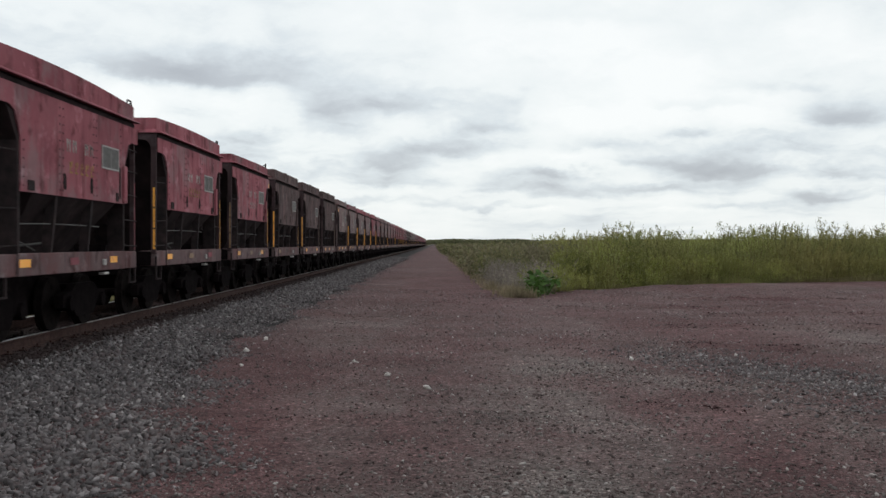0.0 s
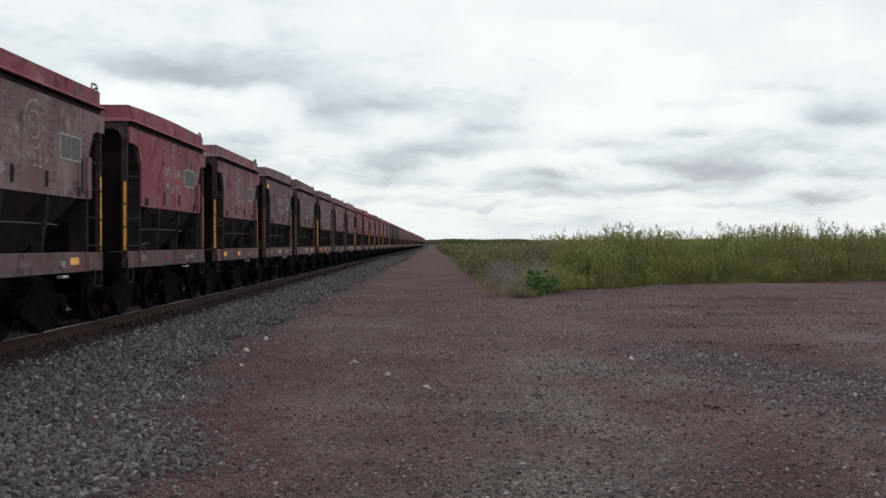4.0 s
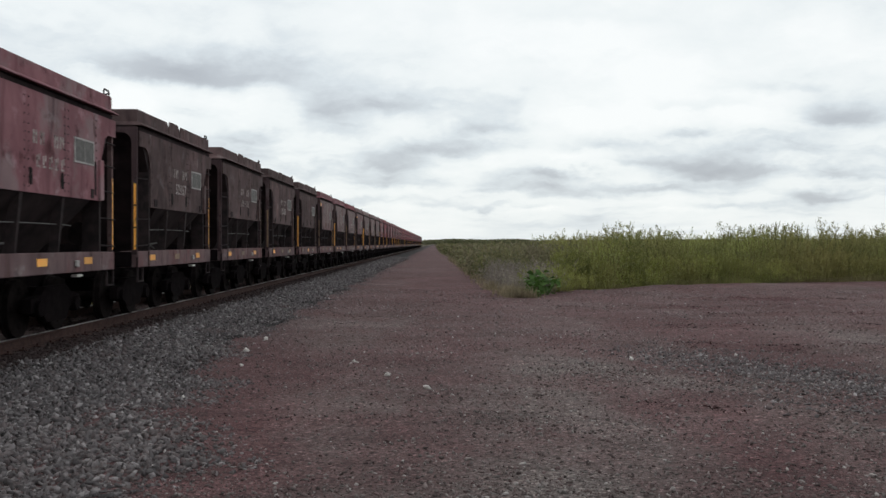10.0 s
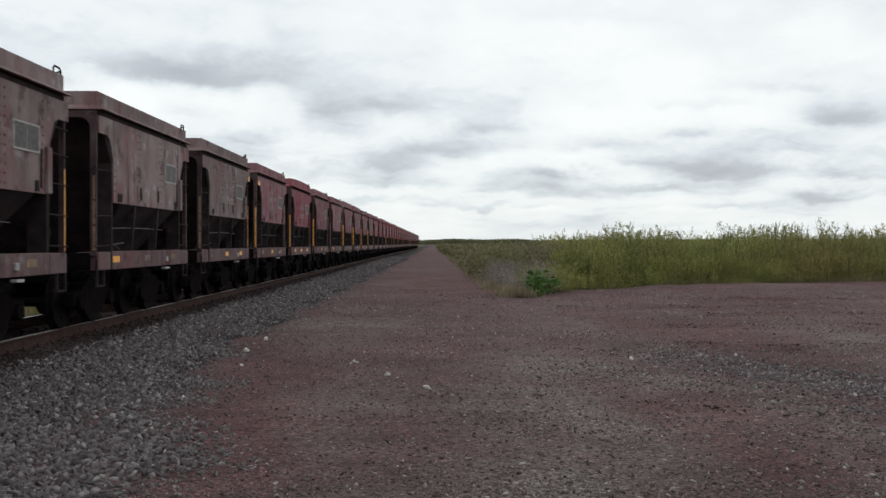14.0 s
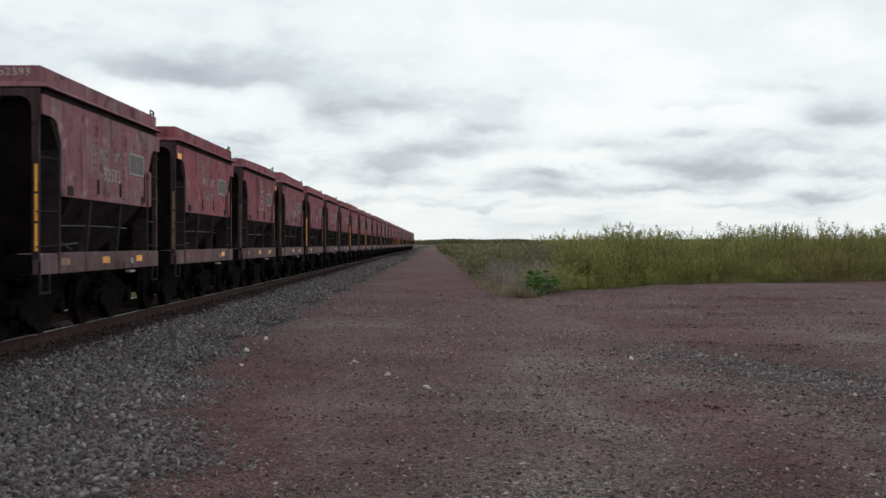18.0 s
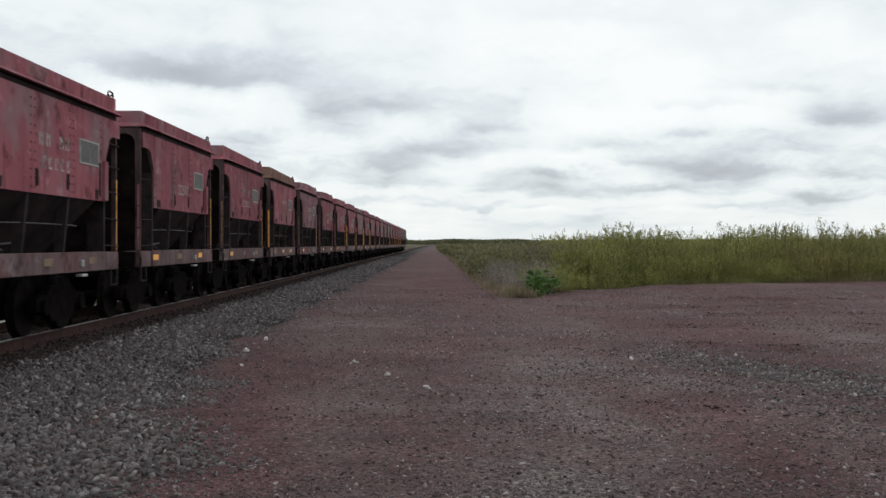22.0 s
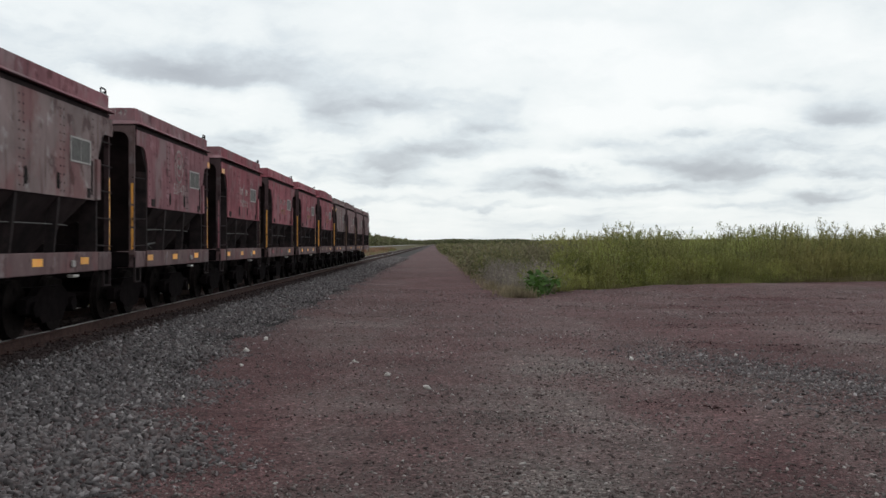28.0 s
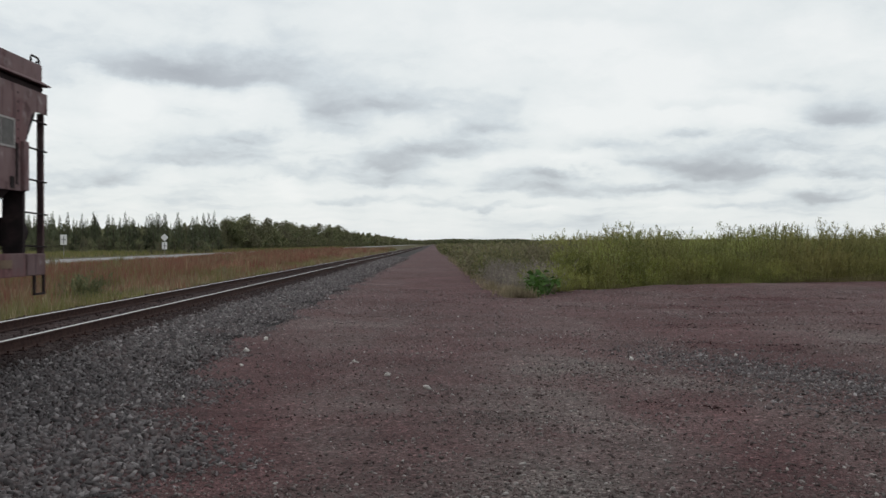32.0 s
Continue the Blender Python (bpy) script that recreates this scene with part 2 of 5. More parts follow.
def worn(m, keep=0.5):
    """Paint flaked away in specks and streaks, so that the sheet shows through."""
    tree = m.node_tree
    bsdf = next(n for n in tree.nodes if n.type == "BSDF_PRINCIPLED")
    coord = next(n for n in tree.nodes if n.type == "VECT_MATH")
    n = tree.nodes.new("ShaderNodeTexNoise")
    n.inputs["Scale"].default_value, n.inputs["Detail"].default_value, n.inputs["Roughness"].default_value = 9.0, 6, 0.7
    tree.links.new(coord.outputs[0], n.inputs["Vector"])
    r = tree.nodes.new("ShaderNodeMapRange")
    r.inputs["From Min"].default_value, r.inputs["From Max"].default_value = 1 - keep - 0.12, 1 - keep + 0.12
    tree.links.new(n.outputs["Fac"], r.inputs["Value"])
    tree.links.new(r.outputs[0], bsdf.inputs["Alpha"])


worn(LETTER, 0.64)
worn(RING_WHITE, 0.58)
worn(FADED_YELLOW, 0.62)
PALE_STEEL = surface("pale_worn_steel", (0.40, 0.39, 0.38), (0.62, 0.60, 0.58), 20, 0.45, 0.3, 0.1, 40)
# Near-black colour that paints the shade inside the keyhole slots.
HOLE_SHADE = surface("slot_shade", (0.008, 0.007, 0.007), (0.016, 0.013, 0.013), 20, 0.9, 0, 0.0)


# ---- mesh helpers ----
def part(name, bm, material, parent, label=""):
    mesh = bpy.data.meshes.new(name)
    bmesh.ops.recalc_face_normals(bm, faces=bm.faces)
    bm.to_mesh(mesh)
    bm.free()
    if material:
        mesh.materials.append(material)
    ob = new(name, mesh)
    ob.parent = parent
    if label:
        ob["label"] = label
    return ob


def box(bm, x0, x1, y0, y1, z0, z1):
    v = [bm.verts.new(p) for p in ((x0, y0, z0), (x1, y0, z0), (x1, y1, z0), (x0, y1, z0), (x0, y0, z1), (x1, y0, z1), (x1, y1, z1), (x0, y1, z1))]
    for f in ((3, 2, 1, 0), (4, 5, 6, 7), (0, 1, 5, 4), (1, 2, 6, 5), (2, 3, 7, 6), (3, 0, 4, 7)):
        bm.faces.new([v[i] for i in f])


def bevel(bm, width=0.008):
    bmesh.ops.bevel(bm, geom=bm.edges[:], offset=width, segments=1, affect="EDGES")
    return bm


def plate(bm, points, x0, x1):
    """A plate with an outline in (y, z), from x0 to x1."""
    a = [bm.verts.new((x0, y, z)) for y, z in points]
    b = [bm.verts.new((x1, y, z)) for y, z in points]
    bm.faces.new(a[::-1])
    bm.faces.new(b)
    n = len(points)
    for i in range(n):
        bm.faces.new((a[i], a[(i + 1) % n], b[(i + 1) % n], b[i]))


def front_plate(bm, points, y0, y1):
    """A plate with an outline in (x, z), from y0 to y1."""
    a = [bm.verts.new((x, y0, z)) for x, z in points]
    b = [bm.verts.new((x, y1, z)) for x, z in points]
    bm.faces.new(a)
    bm.faces.new(b[::-1])
    n = len(points)
    for i in range(n):
        bm.faces.new((a[i], b[i], b[(i + 1) % n], a[(i + 1) % n]))


def rod(bm, a, b, r, sides=6, r2=None):
    a, b = Vector(a), Vector(b)
    turn = (b - a).to_track_quat("Z", "Y")
    rings = []
    for p, rr in ((a, r), (b, r if r2 is None else r2)):
        rings.append([bm.verts.new(p + turn @ Vector((rr * math.cos(2 * math.pi * i / sides), rr * math.sin(2 * math.pi * i / sides), 0))) for i in range(sides)])
    for i in range(sides):
        j = (i + 1) % sides
        bm.faces.new((rings[0][i], rings[0][j], rings[1][j], rings[1][i]))
    bm.faces.new(rings[0][::-1])
    bm.faces.new(rings[1])


def loft(bm, loops, close=True):
    rows = [[bm.verts.new(p) for p in loop] for loop in loops]
    n = len(rows[0])
    for r, q in zip(rows, rows[1:]):
        for i in range(n):
            bm.faces.new((r[i], r[(i + 1) % n], q[(i + 1) % n], q[i]))
    return rows


def soft(ob):
    for p in ob.data.polygons:
        p.use_smooth = True
    return ob


# ---- ore cars ----
NEAR = 1   # the +x side faces the yard


def rect(hx, hy, z):
    return [(-hx, -hy, z), (hx, -hy, z), (hx, hy, z), (-hx, hy, z)]


def extension_mesh(crown, lean, notched=False, base=3.765, fall=0.0):
    """Sideboards with a drip lip on top of the hopper, in one ring; crown: rise of the upper edge, lean: where along the car it is highest."""
    n = 18
    edge = [(-2.92 + 5.84 * i / n, base - fall * i / n + crown * max(0.0, 1 - (-1 + 2 * i / n - lean) ** 2 / (1 + abs(lean)) ** 2)) for i in range(n + 1)]
    if notched:
        edge = []
        for y0, y1, top in ((-2.92, -0.76, base), (-0.68, 0.11, base + 0.035), (0.20, 2.92, base + 0.02)):
            left, right = y0 > -2.9, y1 < 2.9
            edge += [(y0, 3.56), (y0 + 0.01, top - 0.08), (y0 + 0.09, top)] if left else [(y0, top)]
            edge += [(y1 - 0.09, top), (y1 - 0.01, top - 0.08), (y1, 3.56)] if right else [(y1, top)]
    loops = []
    for s in (1, -1):
        for y, top in edge if s > 0 else edge[::-1]:
            corner = abs(y) > 2.91
            loop = []
            for d, z in ((0.11, 3.472), (0.11, 3.486), (0.0, 3.548), (0.0, top), (-0.025, top), (-0.025, 3.49)):
                loop.append((s * (1.36 + d), y + math.copysign(1, y) * (d * 0.4 if d > 0 else d) * corner, z))
            loops.append(loop)
    bm = bmesh.new()
    loft(bm, loops + loops[:1])
    return bm


def far_side(car, s):
    """The plain frame of the side that faces the highway."""
    bm = bmesh.new()
    box(bm, s * 1.41, s * 1.36, -2.30, 2.24, 0.92, 1.22)
    part("side_sill", bevel(bm, 0.008), PAINT["R"], car)["paint"] = 4
    bm = bmesh.new()
    for y in (-2.27, 2.21):
        box(bm, s * 1.39, s * 1.12, y - 0.03, y + 0.05, 0.95, 3.08)
    for e in (-1, 1):
        box(bm, s * 1.35, s * 1.27, e * 2.99 - 0.035, e * 2.99 + 0.035, 1.15, 3.40)
        box(bm, s * 1.345, s * 1.05, min(e * 2.31, e * 2.94), max(e * 2.31, e * 2.94), 0.95, 1.19)
    part("far_frame", bm, FRAME_STEEL, car)


def ore_car():
    car = new("ore_car")
    tagged(car, "steel ore hopper car with dusty paint and sideboards, rolling on the rails", "ore car", "ore cars of the train")
    # the hopper: an open funnel of sheet steel, shade included in its near-black colour
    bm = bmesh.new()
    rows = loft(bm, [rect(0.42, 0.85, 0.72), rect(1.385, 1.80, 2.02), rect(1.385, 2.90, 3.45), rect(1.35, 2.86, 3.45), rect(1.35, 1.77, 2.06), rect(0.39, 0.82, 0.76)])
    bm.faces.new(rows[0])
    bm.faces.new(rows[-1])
    part("hopper", bm, HOPPER_STEEL, car, "funnel-shaped hopper with the recess shade in its dark colour")
    # side sheets with cut-away corners
    half = [(2.24, 2.02), (2.24, 2.72), (2.42, 3.04), (2.60, 3.10), (2.97, 3.10), (2.97, 3.375)]
    outline = half + [(-y, z) for y, z in half[::-1]]
    for s in (1, -1):
        bm = bmesh.new()
        plate(bm, outline, s * 1.392, s * 1.412)
        sheet = part("side_sheet", bm, PAINT["R"], car)
        sheet["paint"] = 1
        if s < 0:
            far_side(car, s)
            continue
        bm = bmesh.new()
        x = s * 1.412
        for y in (-2.15, -0.86, -0.72, 0.60, 0.74, 1.98):
            for i in range(11):
                z = 2.10 + i * 0.117
                if abs(y) > 2 and z > 2.7:
                    continue
                r = 0.014
                v = [bm.verts.new(p) for p in ((x, y - r, z - r), (x, y + r, z - r), (x, y + r, z + r), (x, y - r, z + r), (x + s * 0.009, y, z))]
                for a in range(4):
                    bm.faces.new((v[a], v[(a + 1) % 4], v[4]))
        for y0, y1, z0, z1 in ((-2.02, -1.80, 2.045, 2.18), (1.72, 1.84, 2.045, 2.19), (1.90, 1.95, 2.10, 2.62)):
            box(bm, x, x + s * 0.012, y0, y1, z0, z1)
        tagged(part("rivets", bm, FRAME_STEEL, sheet), kind="stuff")
        # keyhole slots low on the sheet, as dark plates for the shade inside
        for y in (-0.66, 0.50):
            bm = bmesh.new()
            pts = [(y - 0.045, 2.12), (y + 0.045, 2.12), (y + 0.06, 2.2), (y + 0.045, 2.33), (y, 2.36), (y - 0.045, 2.33), (y - 0.06, 2.2)]
            plate(bm, pts, s * 1.405, s * 1.418)
            part("slot", bm, HOLE_SHADE, sheet, "dark plate painting the shade inside a slot")
        bm = bmesh.new()
        plate(bm, [(1.0, 2.565), (1.84, 2.565), (1.84, 2.905), (1.0, 2.905)], s * 1.412, s * 1.418)
        panel = part("data_panel", bm, PANEL, sheet, "weathered grey data panel")
        bm = bmesh.new()
        for y0, y1, z0, z1 in ((0.98, 1.86, 2.548, 2.574), (0.98, 1.86, 2.896, 2.922), (0.98, 1.015, 2.574, 2.896), (1.825, 1.86, 2.574, 2.896), (1.42, 1.432, 2.574, 2.896)):
            box(bm, min(s * 1.413, s * 1.424), max(s * 1.413, s * 1.424), y0, y1, z0, z1)
        part("panel_rim", bm, PANEL_RIM, panel)
        # vertical stiffener at the rear edge
        bm = bmesh.new()
        box(bm, min(s * 1.413, s * 1.46), max(s * 1.413, s * 1.46), 2.06, 2.22, 2.03, 2.66)
        st = part("stiffener", bevel(bm, 0.006), PAINT["R"], car)
        st["paint"] = 1
        # side sill
        bm = bmesh.new()
        box(bm, min(s * 1.36, s * 1.41), max(s * 1.36, s * 1.41), -2.30, 2.24, 0.92, 1.22)
        sill = part("side_sill", bevel(bm, 0.008), PAINT["R"], car)
        sill["paint"] = 4
        for y in (-2.10, -0.26, 1.60):
            bm = bmesh.new()
            box(bm, min(s * 1.411, s * 1.415), max(s * 1.411, s * 1.415), y - 0.18, y + 0.18, 1.035, 1.14)
            part("reflector", bm, YELLOW, sill, "reflective patch")["paint"] = 3
        bm = bmesh.new()
        box(bm, min(s * 1.411, s * 1.45), max(s * 1.411, s * 1.45), 1.0, 1.12, 1.0, 1.1)
        part("bracket", bevel(bm, 0.01), PANEL_RIM, sill)
        bm = bmesh.new()
        box(bm, min(s * 1.30, s * 1.40), max(s * 1.30, s * 1.40), 1.16, 1.40, 0.845, 0.885)
        part("release_lever", bevel(bm, 0.01), PALE_STEEL, sill, "pale worn steel lever")
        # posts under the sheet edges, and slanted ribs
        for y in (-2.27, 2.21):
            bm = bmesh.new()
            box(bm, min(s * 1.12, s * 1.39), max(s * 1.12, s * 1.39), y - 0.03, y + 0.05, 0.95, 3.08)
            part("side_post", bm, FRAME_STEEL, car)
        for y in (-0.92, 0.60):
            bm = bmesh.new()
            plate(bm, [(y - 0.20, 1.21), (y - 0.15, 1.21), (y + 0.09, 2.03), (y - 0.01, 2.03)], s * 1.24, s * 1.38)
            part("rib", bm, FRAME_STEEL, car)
        bm = bmesh.new()
        rod(bm, (s * 1.34, -2.2, 1.60), (s * 1.34, -1.05, 1.62), 0.010)
        rod(bm, (s * 1.34, -0.9, 1.62), (s * 1.34, 0.45, 1.62), 0.010)
        rod(bm, (s * 1.34, 0.62, 1.62), (s * 1.34, 1.05, 1.61), 0.010)
        rod(bm, (s * 1.2, -2.2, 1.30), (s * 1.0, -0.3, 1.36), 0.018)
        rod(bm, (s * 1.22, -2.2, 1.46), (s * 1.22, -1.30, 1.25), 0.012)
        part("brake_rod", bm, HANDRAIL, car, "thin grey steel rods")
        # corner posts with tape
        for e in (-1, 1):
            bm = bmesh.new()
            y = e * 2.99
            if e < 0:
                # the front post runs up into a curved gusset under the end beam
                edge = [(1.285, 1.15), (1.375, 1.15), (1.385, 3.06), (1.385, 3.44), (0.45, 3.44), (0.45, 3.34), (1.105, 3.34)]
                edge += [(1.105 + 0.18 * math.sin(a * math.pi / 10), 3.16 + 0.18 * math.cos(a * math.pi / 10)) for a in range(1, 6)]
                front_plate(bm, edge, y - 0.035, y + 0.02)
            else:
                box(bm, min(s * 1.27, s * 1.35), max(s * 1.27, s * 1.35), y - 0.035, y + 0.035, 1.15, 3.12)
                bevel(bm, 0.006)
            post = part("corner_post", bm, PAINT["R"], car)
            post["paint"] = 5
            bm = bmesh.new()
            if e < 0:
                for z0, z1 in ((1.24, 1.62), (1.65, 2.02), (2.05, 2.42)):
                    box(bm, 1.325, 1.366, y - 0.040, y - 0.0355, z0, z1)
            else:
                box(bm, 1.3505, 1.354, y - 0.018, y + 0.018, 1.24, 2.42)
            part("tape", bm, YELLOW, post, "reflective strip")["paint"] = 3
            # rungs
            for z in ((1.30, 1.74, 2.18, 2.60, 2.98) if e > 0 else (1.30, 1.78, 2.52)):
                bm = bmesh.new()
                rod(bm, (s * 1.365, e * 2.22, z + 0.02), (s * 1.365, e * 3.06, z), 0.013)
                part("rung", bm, FRAME_STEEL, post)
            # stirrup
            bm = bmesh.new()
            for yy in (e * 2.62, e * 2.95):
                box(bm, min(s * 1.35, s * 1.38), max(s * 1.35, s * 1.38), yy - 0.022, yy + 0.022, 0.68, 1.1)
            box(bm, min(s * 1.345, s * 1.385), max(s * 1.345, s * 1.385), min(e * 2.60, e * 2.97), max(e * 2.60, e * 2.97), 0.655, 0.68)
            part("stirrup_step", bm, FRAME_STEEL, car)
            bm = bmesh.new()
            box(bm, min(s * 1.05, s * 1.39), max(s * 1.05, s * 1.39), min(e * 2.33, e * 2.96), max(e * 2.33, e * 2.96), 0.92, 1.21)
            part("end_step", bevel(bm, 0.01), PAINT["S"], car)["paint"] = 4
    # top chord under the sideboards, its dark steel also standing in for lip shade
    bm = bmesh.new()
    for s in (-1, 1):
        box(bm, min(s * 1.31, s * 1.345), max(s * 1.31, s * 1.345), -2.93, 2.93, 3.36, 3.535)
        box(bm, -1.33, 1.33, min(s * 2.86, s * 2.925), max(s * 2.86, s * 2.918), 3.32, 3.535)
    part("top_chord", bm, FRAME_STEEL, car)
    ext = part("hopper_extension", extension_mesh(0.0, 0.0), PAINT["R"], car)
    ext["paint"] = 2
    # ends
    for e in (-1, 1):
        bm = bmesh.new()
        box(bm, -1.27, 1.27, min(e * 2.93, e * 3.02), max(e * 2.93, e * 3.02), 0.93, 1.20)
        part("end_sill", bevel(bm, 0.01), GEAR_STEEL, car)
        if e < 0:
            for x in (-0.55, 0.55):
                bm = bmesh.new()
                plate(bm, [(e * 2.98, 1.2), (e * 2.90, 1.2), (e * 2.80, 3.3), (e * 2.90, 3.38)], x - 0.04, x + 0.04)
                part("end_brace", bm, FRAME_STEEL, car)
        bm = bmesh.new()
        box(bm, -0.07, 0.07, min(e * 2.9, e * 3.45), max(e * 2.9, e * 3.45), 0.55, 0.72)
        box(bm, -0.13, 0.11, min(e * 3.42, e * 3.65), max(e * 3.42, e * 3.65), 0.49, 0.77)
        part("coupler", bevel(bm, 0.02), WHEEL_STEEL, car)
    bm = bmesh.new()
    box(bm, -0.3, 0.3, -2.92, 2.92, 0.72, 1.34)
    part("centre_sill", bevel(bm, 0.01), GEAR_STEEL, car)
    # bent grab iron on the rear of the sideboards
    bm = bmesh.new()
    path = [(1.345, 2.56, 3.72), (1.345, 2.57, 3.83), (1.34, 2.62, 3.86), (1.33, 2.84, 3.86), (1.30, 2.97, 3.845), (1.24, 3.08, 3.85), (1.16, 3.12, 3.82)]
    for a, b in zip(path, path[1:]):
        rod(bm, a, b, 0.014)
    rod(bm, (1.30, 2.97, 3.845), (1.29, 2.99, 3.54), 0.014)
    part("grab_iron", bm, FRAME_STEEL, car)
    # brake gear at the rear end
    bm = bmesh.new()
    rod(bm, (1.0, 2.40, 1.50), (1.0, 2.88, 1.50), 0.19, 16)
    rod(bm, (1.0, 2.88, 1.50), (1.0, 2.93, 1.50), 0.19, 16, 0.11)
    rod(bm, (1.0, 2.64, 1.19), (1.0, 2.64, 1.35), 0.05, 6)
    part("brake_cylinder", bm, FRAME_STEEL, car)
    # Gate outline enlarged to close off the view under the car.
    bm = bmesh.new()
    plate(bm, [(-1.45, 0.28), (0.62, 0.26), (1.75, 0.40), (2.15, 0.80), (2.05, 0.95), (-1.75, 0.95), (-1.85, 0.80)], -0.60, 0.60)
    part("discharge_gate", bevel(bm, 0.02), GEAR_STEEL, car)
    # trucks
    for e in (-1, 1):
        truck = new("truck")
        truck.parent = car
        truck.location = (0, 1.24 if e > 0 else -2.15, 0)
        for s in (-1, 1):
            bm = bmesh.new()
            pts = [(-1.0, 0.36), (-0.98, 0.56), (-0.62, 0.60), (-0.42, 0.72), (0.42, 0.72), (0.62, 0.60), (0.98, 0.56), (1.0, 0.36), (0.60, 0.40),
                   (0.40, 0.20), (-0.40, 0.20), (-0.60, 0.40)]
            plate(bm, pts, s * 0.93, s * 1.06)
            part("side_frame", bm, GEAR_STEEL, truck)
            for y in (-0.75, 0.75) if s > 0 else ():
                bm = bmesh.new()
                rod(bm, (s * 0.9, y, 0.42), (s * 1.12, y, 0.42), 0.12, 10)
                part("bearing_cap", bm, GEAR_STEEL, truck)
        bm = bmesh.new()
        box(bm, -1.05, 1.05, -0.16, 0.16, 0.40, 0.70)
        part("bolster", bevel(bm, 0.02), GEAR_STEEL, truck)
        for y in (-0.75, 0.75):
            bm = bmesh.new()
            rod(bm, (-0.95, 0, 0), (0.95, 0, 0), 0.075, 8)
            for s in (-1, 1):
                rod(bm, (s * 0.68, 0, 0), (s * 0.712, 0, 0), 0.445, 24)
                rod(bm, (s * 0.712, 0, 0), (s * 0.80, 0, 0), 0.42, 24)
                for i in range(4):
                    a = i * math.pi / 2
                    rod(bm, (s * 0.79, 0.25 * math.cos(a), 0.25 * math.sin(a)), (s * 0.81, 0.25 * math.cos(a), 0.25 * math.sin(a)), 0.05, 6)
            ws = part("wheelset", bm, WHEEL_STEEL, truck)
            ws.location = (0, y, 0.42)
    return car


PAINTS = ("BBBGRRRRMG" "MMRMRMRRRM" "RRRRRRRRRR" "RRMMMMMMRM" "GGGBGGGDDD" "DMMRRRRRMM" "BBBMRBGGGD" "DDRRRRMR")
CARS = len(PAINTS)
EXTENSION_PAINT = {66: "R", 65: "R", 46: "M", 45: "M", 44: "R", 20: "T", 67: "M", 9: "M"}
CROWNED = {74: 2, 73: 1, 72: 6, 60: 3, 58: 1, 57: 0, 56: 2, 54: 2, 53: 1, 61: 5, 35: 5, 34: 5, 30: 6, 29: 5, 25: 5, 21: 5, 20: 5, 19: 1, 18: 1, 17: 3, 16: 1, 4: 2, 2: 5, 1: 0, 64: 1, 62: 3, 38: 1, 14: 2, 12: 1}
NUMBERS = {68: "53152", 66: "53207", 60: "51485", 50: "52157", 48: "51834", 46: "53215", 44: "53356", 42: "52598", 36: "52309", 34: "52358",
           32: "52593", 30: "53367", 29: "52576", 28: "52934", 24: "51871", 22: "52507", 20: "51122", 18: "51310", 16: "51333", 8: "53147", 4: "51206"}
RINGED = (68, 67, 66, 65, 46, 45, 44, 30, 15, 8, 3, 2, 1)
UNMARKED = (71, 70, 69, 53, 52, 9, 10, 3, 0, 47, 41)
ORANGE_FRONT = (68, 46, 43, 39, 31, 13, 7, 3, 62, 55)
ORANGE_REAR = (72, 58, 40, 30, 16, 8, 4, 33)
SIDEBOARDS = []
cars = []


def number_meshes():
    """The fleet numbers as flat meshes that share one size."""
    made = {}
    for k, word in NUMBERS.items():
        curve = bpy.data.curves.new("number", "FONT")
        curve.body, curve.align_x, curve.align_y = word, "CENTER", "CENTER"
        curve.size, curve.space_character, curve.extrude = 0.30, 1.22, 0.001
        curve.offset = 0.004
        made[k] = new("number", curve)
    bpy.context.view_layer.update()
    graph = bpy.context.evaluated_depsgraph_get()
    out = {}
    for k, ob in made.items():
        out[k] = bpy.data.meshes.new_from_object(ob.evaluated_get(graph))
        curve = ob.data
        bpy.data.objects.remove(ob)
        bpy.data.curves.remove(curve)
    return out


